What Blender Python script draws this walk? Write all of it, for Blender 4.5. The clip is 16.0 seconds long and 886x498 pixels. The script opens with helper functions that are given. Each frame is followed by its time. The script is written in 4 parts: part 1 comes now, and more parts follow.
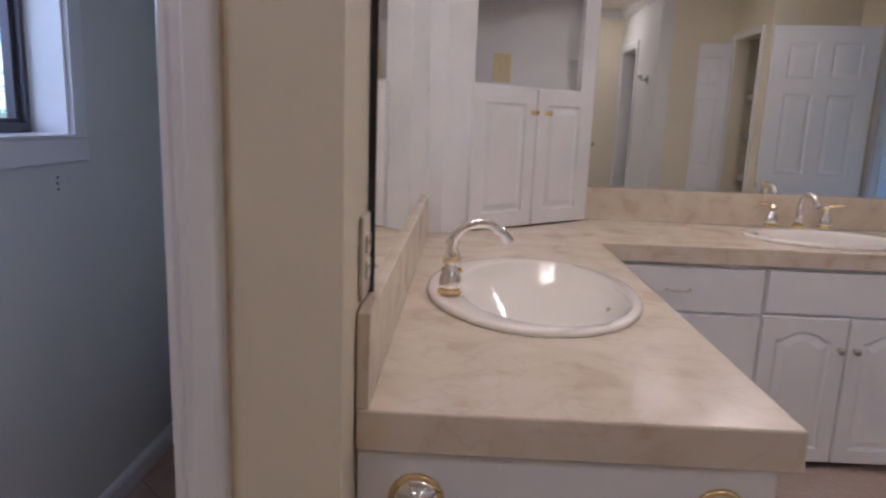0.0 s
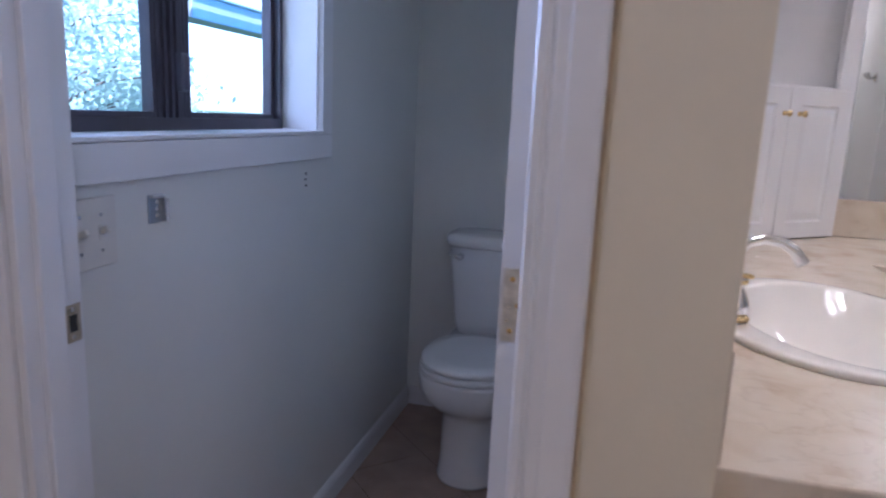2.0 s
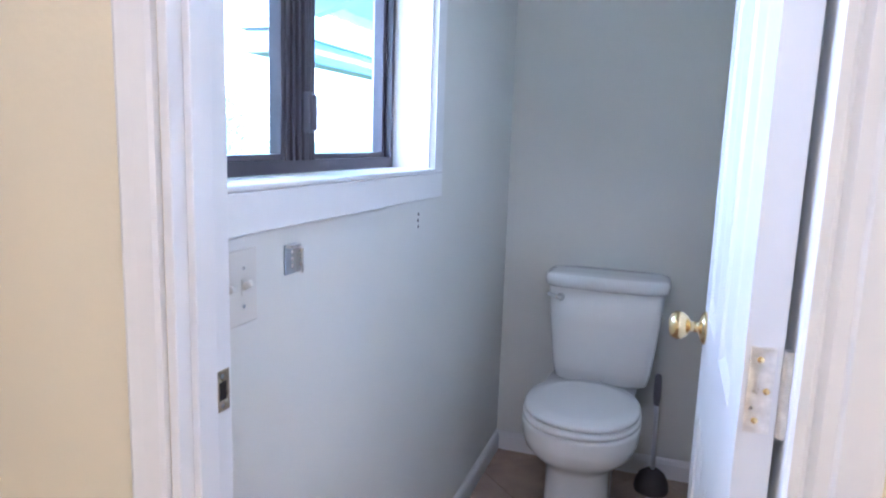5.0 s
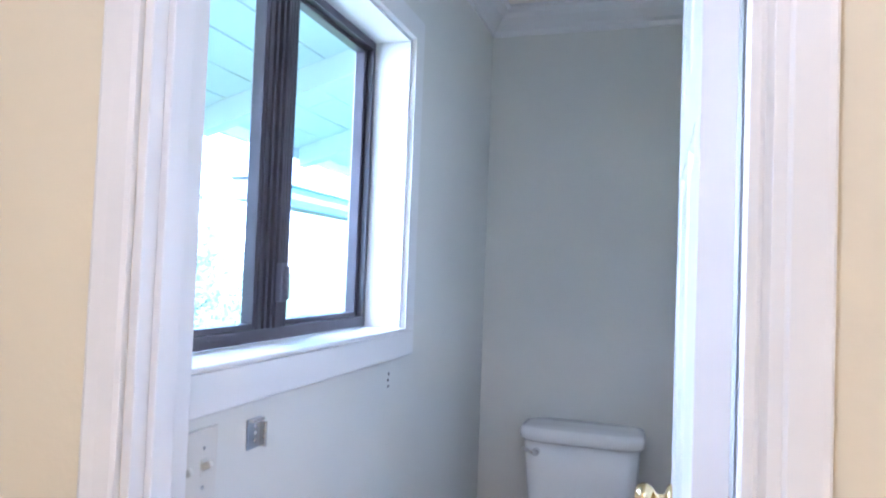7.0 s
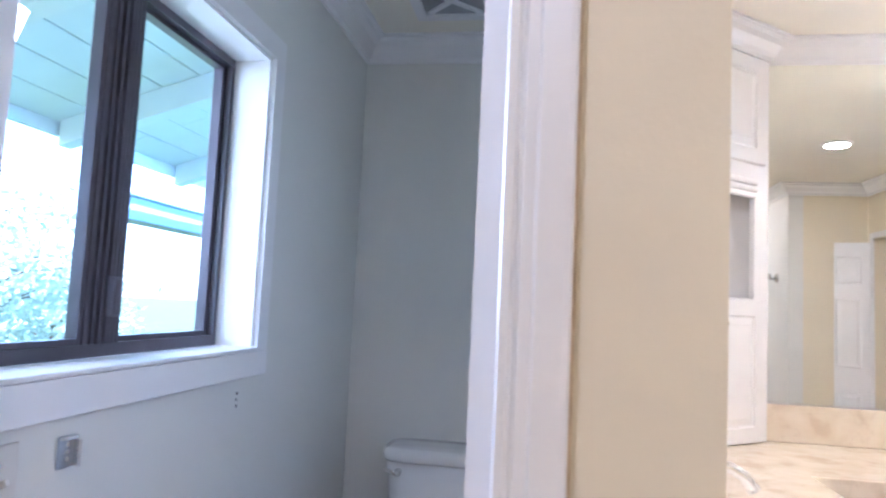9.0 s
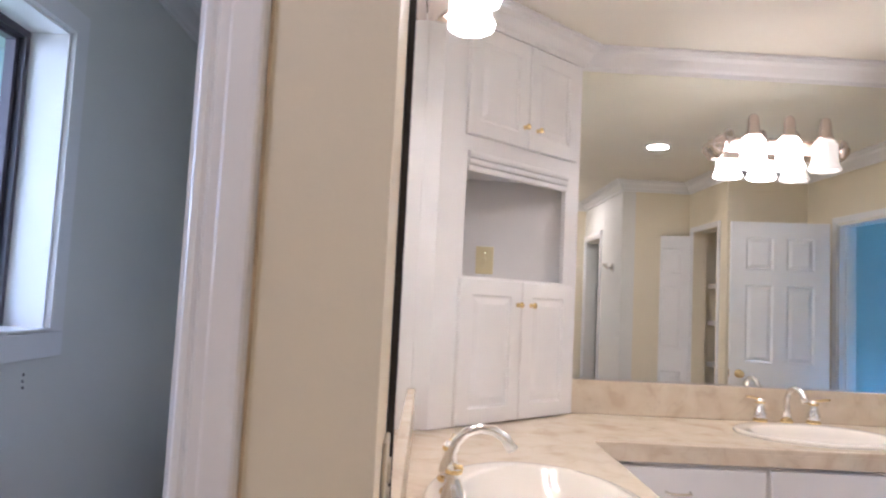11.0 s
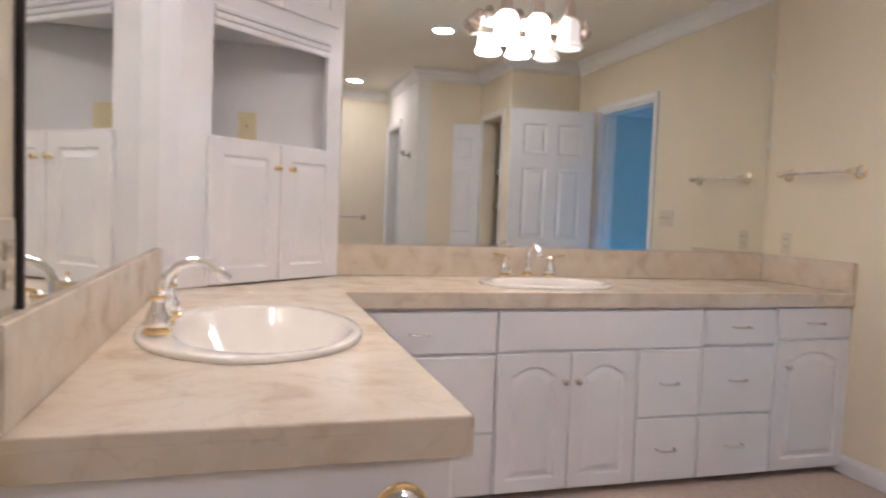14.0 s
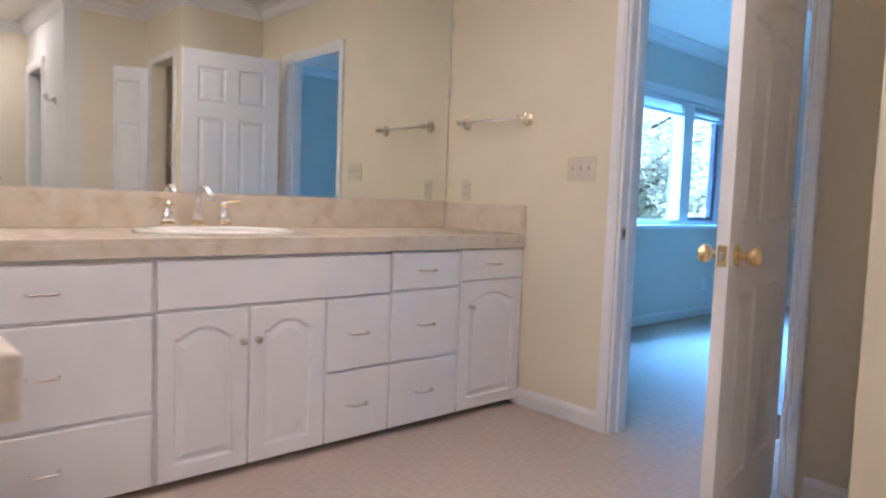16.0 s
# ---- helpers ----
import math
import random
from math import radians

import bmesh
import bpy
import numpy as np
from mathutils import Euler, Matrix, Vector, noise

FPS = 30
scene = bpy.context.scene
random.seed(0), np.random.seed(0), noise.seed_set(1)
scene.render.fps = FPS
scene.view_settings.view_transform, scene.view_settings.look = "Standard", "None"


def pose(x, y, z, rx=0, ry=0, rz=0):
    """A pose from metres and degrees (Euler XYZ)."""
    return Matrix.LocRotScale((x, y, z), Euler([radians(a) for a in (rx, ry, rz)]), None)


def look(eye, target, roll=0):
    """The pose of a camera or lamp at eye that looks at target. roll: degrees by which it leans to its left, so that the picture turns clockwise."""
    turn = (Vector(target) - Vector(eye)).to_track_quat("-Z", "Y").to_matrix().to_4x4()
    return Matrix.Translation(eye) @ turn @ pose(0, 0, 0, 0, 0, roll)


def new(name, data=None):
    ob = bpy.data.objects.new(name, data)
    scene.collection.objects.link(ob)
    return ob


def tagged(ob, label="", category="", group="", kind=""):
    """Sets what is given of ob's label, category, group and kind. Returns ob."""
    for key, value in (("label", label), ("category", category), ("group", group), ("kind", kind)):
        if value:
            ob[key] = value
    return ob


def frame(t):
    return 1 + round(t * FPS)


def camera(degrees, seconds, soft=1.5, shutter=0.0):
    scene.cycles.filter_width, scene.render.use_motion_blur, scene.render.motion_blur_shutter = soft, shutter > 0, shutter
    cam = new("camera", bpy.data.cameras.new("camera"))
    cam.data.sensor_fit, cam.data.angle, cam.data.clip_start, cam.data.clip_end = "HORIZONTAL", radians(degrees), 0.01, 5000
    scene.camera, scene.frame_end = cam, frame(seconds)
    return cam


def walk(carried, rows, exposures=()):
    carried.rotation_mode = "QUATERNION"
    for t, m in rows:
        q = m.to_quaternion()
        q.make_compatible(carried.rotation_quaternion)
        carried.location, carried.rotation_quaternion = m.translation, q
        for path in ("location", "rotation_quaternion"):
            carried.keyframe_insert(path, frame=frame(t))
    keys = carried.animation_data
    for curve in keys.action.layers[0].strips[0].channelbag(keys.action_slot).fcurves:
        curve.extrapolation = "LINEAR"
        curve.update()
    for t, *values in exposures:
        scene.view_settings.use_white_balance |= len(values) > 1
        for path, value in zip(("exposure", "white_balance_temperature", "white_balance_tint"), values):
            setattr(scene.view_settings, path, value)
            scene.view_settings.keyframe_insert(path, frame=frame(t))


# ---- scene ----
cam = camera(67.0, 16.0, 2.1, 0.5)
PATH = [
    (0, (0.145, -0.912, 1.286), (0.094, 1.051, 0.905), 2.2),
    (0.5, (0.093, -0.886, 1.277), (-0.064, 1.07, 0.89), 2.2),
    (1, (0.026, -0.856, 1.265), (-0.238, 1.088, 0.875), 2.3),
    (1.5, (-0.054, -0.829, 1.265), (-0.44, 1.094, 0.874), 2.2),
    (2, (-0.127, -0.802, 1.265), (-0.616, 1.097, 0.872), 2.6),
    (2.5, (-0.189, -0.79, 1.268), (-0.768, 1.08, 0.858), 2.3),
    (3, (-0.251, -0.774, 1.258), (-0.861, 1.086, 0.848), 2.3),
    (5.5, (-0.337, -0.744, 1.307), (-0.972, 1.135, 1.053), 2.2),
    (6, (-0.326, -0.755, 1.344), (-0.958, 1.136, 1.185), 3.1),
    (6.5, (-0.3, -0.768, 1.364), (-0.936, 1.128, 1.331), 2.7),
    (7, (-0.294, -0.77, 1.361), (-0.9, 1.135, 1.432), 2.2),
    (7.5, (-0.272, -0.772, 1.367), (-0.841, 1.141, 1.5), 2.3),
    (8, (-0.233, -0.777, 1.362), (-0.755, 1.147, 1.522), 2.5),
    (8.5, (-0.193, -0.778, 1.355), (-0.626, 1.169, 1.513), 2.6),
    (9, (-0.169, -0.773, 1.342), (-0.486, 1.195, 1.509), 2.7),
    (9.5, (-0.116, -0.778, 1.351), (-0.312, 1.206, 1.516), 3.0),
    (10, (-0.057, -0.792, 1.349), (-0.163, 1.198, 1.521), 3.2),
    (12.5, (0.181, -0.927, 1.26), (0.399, 1.061, 1.295), 2.1),
    (13, (0.228, -0.932, 1.225), (0.506, 1.048, 1.208), 2.2),
    (13.5, (0.291, -0.96, 1.197), (0.67, 1.003, 1.132), 2.2),
    (14, (0.321, -0.962, 1.176), (0.873, 0.957, 1.064), 2.2),
    (14.5, (0.359, -0.939, 1.163), (1.167, 0.884, 1.021), 2.2),
    (15, (0.381, -0.907, 1.145), (1.442, 0.782, 0.994), 2.1),
    (15.5, (0.419, -0.844, 1.126), (1.641, 0.732, 0.975), 1.9),
    (16, (0.545, -0.707, 1.017), (1.868, 0.786, 0.873), 2.1),
]
EXPOSURE = [(0, 1.48, 4820, 27), (1.5, 1.62, 4620, 27), (2.5, 2.12, 4430, 25), (3.2, 2.55, 4480, 25), (5.3, 3.40, 4620, 19), (7.5, 3.34, 4650, 19), (8.5, 3.14, 4610, 20), (9, 2.96, 4680, 21), (10, 2.64, 4780, 22), (12.5, 2.18, 4950, 23), (14, 2.18, 4930, 23), (16, 2.33, 4900, 24)]
walk(cam, [(t, look(eye, target, roll)) for t, eye, target, roll in PATH], EXPOSURE)

# ---- world and lights ----
SUN_EL, SUN_AZ = 50, 145
world = bpy.data.worlds.new("sky")
scene.world = world
world.use_nodes = True
wn = world.node_tree
sky = wn.nodes.new("ShaderNodeTexSky")
sky.sky_type, sky.sun_disc = "NISHITA", False
sky.sun_elevation, sky.sun_rotation = radians(SUN_EL), radians(SUN_AZ)
wn.links.new(sky.outputs[0], wn.nodes["Background"].inputs[0])
wn.nodes["Background"].inputs[1].default_value = 0.15
sun = new("sun", bpy.data.lights.new("sun", "SUN"))
sun.data.energy, sun.data.angle, sun.data.color = 5.0, radians(0.5), (1, 0.95, 0.88)
_a, _e = radians(SUN_AZ), radians(SUN_EL)
sun.matrix_world = look((0, 0, 20), Vector((0, 0, 20)) - Vector((math.sin(_a) * math.cos(_e), math.cos(_a) * math.cos(_e), math.sin(_e))))


def lamp(name, kind, place, energy, color, size=0.1, down=None):
    ob = new(name, bpy.data.lights.new(name, kind))
    ob.data.energy, ob.data.color = energy, color
    if kind == "AREA":
        ob.data.shape, ob.data.size = "DISK", size
    else:
        ob.data.shadow_soft_size = size
    ob.location = place
    return ob


WARM = (1.0, 0.79, 0.58)
VANITY_W = 0.22
# third lamp is added out of view; its paler tone stands in for daylight
for x, y, watts, tone in ((1.64, 0.43, 3.1, WARM), (1.32, -1.80, 2.15, WARM), (-0.50, -1.15, 1.6, (1.0, 0.88, 0.79))):
    lamp("downlight_bulb", "AREA", (x, y, 2.49), watts, tone, 0.14)


def window_light(name, place, target, sx, sy, energy, color):
    ob = new(name, bpy.data.lights.new(name, "AREA"))
    ob.data.shape, ob.data.size, ob.data.size_y, ob.data.energy, ob.data.color = "RECTANGLE", sx, sy, energy, color
    ob.matrix_world = look(place, target)
    return ob


window_light("toilet_window_daylight", (-1.75, 0.52, 1.76), (-0.3, 0.80, 1.25), 0.72, 0.8, 2.1, (0.96, 0.96, 1.0))
window_light("bedroom_window_daylight", (6.5, 6.0, 4.6), (5.6, 1.0, 0.9), 7.0, 4.5, 1100, (0.22, 0.58, 1.0))


# ---- materials ----
def material(name, color, rough=0.5, metal=0.0, var=0.06, scale=6.0, bump=0.0, bump_scale=200.0, spec=0.5, coat=0.0):
    """A surface with large soft variation, fine grain relief and, where asked, wear stains."""
    m = bpy.data.materials.new(name)
    m.use_nodes = True
    n, ln = m.node_tree.nodes, m.node_tree.links
    p = n["Principled BSDF"]
    p.inputs["Roughness"].default_value, p.inputs["Metallic"].default_value = rough, metal
    p.inputs["Specular IOR Level"].default_value, p.inputs["Coat Weight"].default_value = spec, coat
    geo = n.new("ShaderNodeNewGeometry")
    big = n.new("ShaderNodeTexNoise")
    big.inputs["Scale"].default_value, big.inputs["Detail"].default_value = scale, 5
    ln.new(geo.outputs["Position"], big.inputs["Vector"])
    ramp = n.new("ShaderNodeMapRange")
    ramp.inputs["From Min"].default_value, ramp.inputs["From Max"].default_value = 0.3, 0.7
    ramp.inputs["To Min"].default_value, ramp.inputs["To Max"].default_value = 1 - var, 1 + var
    ln.new(big.outputs["Fac"], ramp.inputs["Value"])
    hsv = n.new("ShaderNodeHueSaturation")
    hsv.inputs["Color"].default_value = (*color, 1)
    ln.new(ramp.outputs[0], hsv.inputs["Value"])
    ln.new(hsv.outputs[0], p.inputs["Base Color"])
    rr = n.new("ShaderNodeMapRange")
    rr.inputs["To Min"].default_value, rr.inputs["To Max"].default_value = max(rough - 0.08, 0.02), min(rough + 0.08, 1)
    ln.new(big.outputs["Fac"], rr.inputs["Value"])
    ln.new(rr.outputs[0], p.inputs["Roughness"])
    if bump:
        fine = n.new("ShaderNodeTexNoise")
        fine.inputs["Scale"].default_value, fine.inputs["Detail"].default_value = bump_scale, 4
        ln.new(geo.outputs["Position"], fine.inputs["Vector"])
        b = n.new("ShaderNodeBump")
        b.inputs["Strength"].default_value, b.inputs["Distance"].default_value = bump, 0.002
        ln.new(fine.outputs["Fac"], b.inputs["Height"])
        ln.new(b.outputs[0], p.inputs["Normal"])
    return m


def glow(name, color, strength):
    m = bpy.data.materials.new(name)
    m.use_nodes = True
    p = m.node_tree.nodes["Principled BSDF"]
    p.inputs["Base Color"].default_value = (0.9, 0.88, 0.84, 1)
    p.inputs["Emission Color"].default_value, p.inputs["Emission Strength"].default_value = (*color, 1), strength
    return m


CREAM = material("cream_wall_paint", (0.77, 0.695, 0.51), 0.55, var=0.03, scale=2.0, bump=0.25, bump_scale=90)
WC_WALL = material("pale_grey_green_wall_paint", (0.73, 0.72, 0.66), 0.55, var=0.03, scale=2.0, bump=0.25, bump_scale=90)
BED_WALL = material("bedroom_wall_paint", (0.62, 0.62, 0.56), 0.6, var=0.03, scale=2.0, bump=0.25, bump_scale=90)
CEIL = material("white_ceiling_paint", (0.85, 0.81, 0.69), 0.7, var=0.02, scale=3.0, bump=0.35, bump_scale=70)
WHITE = material("white_gloss_paint", (0.80, 0.79, 0.77), 0.32, var=0.025, scale=5.0, bump=0.06, bump_scale=60)
CARPET = material("beige_carpet", (0.53, 0.43, 0.34), 0.95, var=0.08, scale=38.0, bump=0.8, bump_scale=480, spec=0.1)
CHINA = material("white_glazed_china", (0.83, 0.82, 0.79), 0.08, var=0.01, scale=4.0, coat=0.4)
SINK_CHINA = material("cream_glazed_china", (0.84, 0.80, 0.71), 0.08, var=0.01, scale=4.0, coat=0.4)
CHROME = material("polished_chrome", (0.82, 0.82, 0.82), 0.08, 1.0, var=0.02)
BRASS = material("polished_brass", (0.87, 0.69, 0.36), 0.14, 1.0, var=0.05, scale=30)
BRONZE = material("dark_bronze_window_frame", (0.090, 0.080, 0.095), 0.35, 0.3, var=0.1, scale=12)
ALMOND = material("almond_plastic", (0.66, 0.60, 0.46), 0.35, var=0.02)
IVORY = material("ivory_plastic", (0.74, 0.65, 0.37), 0.35, var=0.02)
PALE_ALMOND = material("pale_almond_plastic", (0.70, 0.67, 0.60), 0.35, var=0.02)
DARK = material("dark_gap", (0.03, 0.026, 0.022), 0.8, var=0.2)
SHELF = material("white_shelf_paint", (0.74, 0.71, 0.64), 0.5, var=0.03)
SOFFIT = material("white_soffit_boards", (0.62, 0.64, 0.65), 0.6, var=0.05, scale=3)


def make_mirror():
    m = bpy.data.materials.new("mirror_silver")
    m.use_nodes = True
    p = m.node_tree.nodes["Principled BSDF"]
    p.inputs["Base Color"].default_value = (0.86, 0.88, 0.84, 1)
    p.inputs["Metallic"].default_value, p.inputs["Roughness"].default_value = 1.0, 0.004
    return m


def make_glass():
    m = bpy.data.materials.new("window_glass")
    m.use_nodes = True
    p = m.node_tree.nodes["Principled BSDF"]
    p.inputs["Base Color"].default_value = (0.97, 0.99, 1.0, 1)
    p.inputs["Transmission Weight"].default_value, p.inputs["Roughness"].default_value, p.inputs["IOR"].default_value = 1.0, 0.0, 1.01
    return m


def make_marble():
    """Beige marble: cloudy patches, soft veins, a polish."""
    m = material("beige_polished_marble", (0.55, 0.44, 0.31), 0.24, var=0.10, scale=7.0, spec=0.3)
    n, ln = m.node_tree.nodes, m.node_tree.links
    p = n["Principled BSDF"]
    geo = n.new("ShaderNodeNewGeometry")
    wave = n.new("ShaderNodeTexNoise")
    wave.inputs["Scale"].default_value, wave.inputs["Detail"].default_value, wave.inputs["Distortion"].default_value = 10.0, 9, 0.4
    ln.new(geo.outputs["Position"], wave.inputs["Vector"])
    ramp = n.new("ShaderNodeValToRGB")
    e = ramp.color_ramp.elements
    e[0].position, e[0].color = 0.34, (0.59, 0.487, 0.35, 1)
    e[1].position, e[1].color = 0.62, (0.705, 0.625, 0.485, 1)
    mid = e.new(0.44)
    mid.color = (0.66, 0.57, 0.425, 1)
    ln.new(wave.outputs["Fac"], ramp.inputs["Fac"])
    vein = n.new("ShaderNodeTexNoise")
    vein.inputs["Scale"].default_value, vein.inputs["Detail"].default_value, vein.inputs["Distortion"].default_value = 4.2, 6, 1.2
    ln.new(geo.outputs["Position"], vein.inputs["Vector"])
    band = n.new("ShaderNodeValToRGB")
    b = band.color_ramp.elements
    b[0].position, b[0].color = 0.485, (0, 0, 0, 1)
    b[1].position, b[1].color = 0.515, (0, 0, 0, 1)
    c = b.new(0.50)
    c.color = (0.13, 0.13, 0.13, 1)
    ln.new(vein.outputs["Fac"], band.inputs["Fac"])
    mix = n.new("ShaderNodeMix")
    mix.data_type = "RGBA"
    mix.inputs["B"].default_value = (0.30, 0.20, 0.11, 1)
    ln.new(band.outputs[0], mix.inputs["Factor"])
    ln.new(ramp.outputs[0], mix.inputs["A"])
    ln.new(mix.outputs["Result"], p.inputs["Base Color"])
    return m


MIRROR, GLASS, MARBLE = make_mirror(), make_glass(), make_marble()


# ---- building helpers ----
def part(name, bm, mat, parent=None, label="", smooth=False):
    """Links a bmesh as one mesh object, under a thing where one is given."""
    me = bpy.data.meshes.new(name)
    if smooth:
        for f in bm.faces:
            f.smooth = True
    bm.to_mesh(me)
    bm.free()
    me.materials.append(mat)
    ob = new(name, me)
    if parent is not None:
        ob.parent = parent
    if label:
        ob["label"] = label
    return ob


def box(bm, x0, x1, y0, y1, z0, z1, bevel=0.0, seg=2):
    m = Matrix.Translation(((x0 + x1) / 2, (y0 + y1) / 2, (z0 + z1) / 2)) @ Matrix.Diagonal((x1 - x0, y1 - y0, z1 - z0, 1))
    vs = bmesh.ops.create_cube(bm, size=1, matrix=m)["verts"]
    if bevel:
        es = list({e for v in vs for e in v.link_edges})
        bmesh.ops.bevel(bm, geom=es, offset=bevel, segments=seg, affect="EDGES", profile=0.5)
    return bm


def boxes(*rows, bevel=0.0):
    bm = bmesh.new()
    for r in rows:
        box(bm, *r, bevel=bevel)
    return bm


def structure(name, bm, mat, label, parent=None):
    ob = part(name, bm, mat, parent, label)
    return tagged(ob, label, name.split("_")[0], kind="structure")


def lathe(profile, n=24, matrix=None):
    """A turned shape from (radius, height) pairs round z."""
    bm = bmesh.new()
    rings = []
    for r, z in profile:
        if r < 1e-5:
            rings.append([bm.verts.new((0, 0, z))])
        else:
            rings.append([bm.verts.new((r * math.cos(2 * math.pi * i / n), r * math.sin(2 * math.pi * i / n), z)) for i in range(n)])
    for a, b in zip(rings, rings[1:]):
        for i in range(n):
            j = (i + 1) % n
            f = [a[i % len(a)], a[j % len(a)], b[j % len(b)], b[i % len(b)]]
            f = list(dict.fromkeys(f))
            if len(f) > 2:
                bm.faces.new(f)
    for end in (rings[0], rings[-1]):
        if len(end) > 2:
            bm.faces.new(end)
    bmesh.ops.recalc_face_normals(bm, faces=bm.faces)
    if matrix is not None:
        bmesh.ops.transform(bm, matrix=matrix, verts=bm.verts)
    return bm


def tube(points, radius, n=12, close=False):
    """A pipe along points; radius may be one number or one a point."""
    bm = bmesh.new()
    pts = [Vector(p) for p in points]
    rad = radius if isinstance(radius, (list, tuple)) else [radius] * len(pts)
    rings = []
    side = None
    for i, p in enumerate(pts):
        d = (pts[min(i + 1, len(pts) - 1)] - pts[max(i - 1, 0)]).normalized()
        if side is None:
            side = d.orthogonal().normalized()
        side = (side - d * side.dot(d)).normalized()
        up = d.cross(side)
        rings.append([bm.verts.new(p + (side * math.cos(2 * math.pi * k / n) + up * math.sin(2 * math.pi * k / n)) * rad[i]) for k in range(n)])
    for a, b in zip(rings, rings[1:]):
        for k in range(n):
            bm.faces.new([a[k], a[(k + 1) % n], b[(k + 1) % n], b[k]])
    bm.faces.new(rings[0]), bm.faces.new(rings[-1])
    bmesh.ops.recalc_face_normals(bm, faces=bm.faces)
    return bm


def merge(*bms):
    """One bmesh out of several."""
    out = bmesh.new()
    for b in bms:
        me = bpy.data.meshes.new("tmp")
        b.to_mesh(me)
        b.free()
        out.from_mesh(me)
        bpy.data.meshes.remove(me)
    return out


def sweep(profile, path, close=False):
    """A moulding: profile of (out, up) pairs along a plan path of (x, y), with mitred corners; out lies to the left of the path."""
    bm = bmesh.new()
    n = len(path)
    rings = []
    for i in range(n):
        p = Vector(path[i])
        a = (p - Vector(path[i - 1])).normalized() if i or close else None
        b = (Vector(path[(i + 1) % n]) - p).normalized() if i < n - 1 or close else None
        a, b = a or b, b or a
        na, nb = Vector((-a.y, a.x)), Vector((-b.y, b.x))
        mit = (na + nb) / max(1e-6, 1 + na.dot(nb))
        rings.append([bm.verts.new((p.x + mit.x * o, p.y + mit.y * o, u)) for o, u in profile])
    k = len(profile)
    for i in range(n if close else n - 1):
        r, q = rings[i], rings[(i + 1) % n]
        for j in range(k):
            bm.faces.new([r[j], r[(j + 1) % k], q[(j + 1) % k], q[j]])
    if not close:
        bm.faces.new(rings[0]), bm.faces.new(rings[-1])
    bmesh.ops.recalc_face_normals(bm, faces=bm.faces)
    return bm


# ---- plan ----
XR, YF, YD = 3.071, 2.137, -0.10          # right wall, mirror wall, front of the toilet-door wall
XW, YT = -0.951, 1.868                   # toilet room: window wall, back wall
CEILING, WC_CEILING = 2.505, 2.43
TOP, SPLASH = 0.864, 1.011               # counter top, top of the splash
CX, CY = 0.660, 1.522                    # front edges of the two counter runs
DJ0, DJ1, DH = -0.906, -0.196, 2.04      # toilet door opening
BJ0, BJ1, BH = 0.235, 0.989, 2.03          # bedroom door opening
WY0, WY1, WZ0, WZ1 = 0.01, 0.937, 1.197, 2.002   # toilet window opening

structure("floor", boxes((-1.35, 8.2, -2.6, 2.6, -0.1, 0.0)), CARPET, "beige cut-pile carpet on the bathroom and bedroom floor")
structure("wall_toilet_door", boxes((-1.35, DJ0, YD, 0, 0, CEILING), (DJ1, 0, YD, 0, 0, CEILING), (DJ0, DJ1, YD, 0, DH, CEILING)), CREAM, "cream painted wall round the toilet room door")
structure("wall_partition", boxes((-0.11, 0, 0, YF, 0, CEILING)), CREAM, "cream painted partition between vanity and toilet room")
structure("wall_mirror", boxes((-0.11, XR + 0.12, YF, YF + 0.12, 0, CEILING)), CREAM, "cream painted wall behind the large mirror")
structure("wall_toilet_back", boxes((XW - 0.17, -0.114, YT, YT + 0.12, 0, CEILING)), WC_WALL, "pale grey painted wall behind the toilet")
structure("wall_toilet_side", boxes((-0.114, -0.11, 0.0, YT, 0, WC_CEILING)), WC_WALL, "pale grey painted partition face in the toilet room")
structure("wall_window", boxes((XW - 0.17, XW, 0, WY0, 0, CEILING), (XW - 0.17, XW, WY1, YT, 0, CEILING), (XW - 0.17, XW, WY0, WY1, 0, WZ0), (XW - 0.17, XW, WY0, WY1, WZ1, CEILING)), WC_WALL, "pale grey painted wall under and round the toilet window")
structure("wall_bedroom_door", boxes((XR, XR + 0.12, -0.17, BJ0, 0, CEILING), (XR, XR + 0.12, BJ1, YF, 0, CEILING), (XR, XR + 0.12, BJ0, BJ1, BH, CEILING)), CREAM, "cream painted wall with the bedroom door opening")
structure("wall_closet_side", boxes((2.42, XR + 0.12, -0.29, -0.17, 0, CEILING)), CREAM, "cream painted return wall beside the closet")
structure("wall_closet_front", boxes((2.42, 2.54, -0.34, -0.29, 0, CEILING), (2.42, 2.54, -0.95, -0.84, 0, CEILING), (2.42, 2.54, -0.84, -0.34, 2.04, CEILING)), CREAM, "cream painted wall round the closet opening")
structure("wall_closet_back", boxes((XR, XR + 0.12, -0.95, -0.29, 0, CEILING)), CREAM, "cream painted back wall inside the closet")
structure("wall_beyond_closet", boxes((1.92, XR + 0.12, -1.07, -0.95, 0, CEILING)), CREAM, "cream painted wall beyond the closet")
# paler than the cream walls: the daylight on this wall is in its colour
structure("wall_hook", boxes((1.80, 1.92, -1.72, -0.95, 0, CEILING), (1.80, 1.92, -2.52, -2.3, 0, CEILING), (1.80, 1.92, -2.3, -1.72, 2.04, CEILING)), WC_WALL, "wall with a robe hook and a doorway, its daylight put into a paler colour")
structure("wall_back", boxes((-1.35, 1.80, -2.52, -2.4, 0, CEILING)), CREAM, "cream painted back wall of the bathroom")
structure("wall_left", boxes((-1.35, -1.25, -2.4, YD, 0, CEILING)), CREAM, "cream painted side wall of the bathroom")
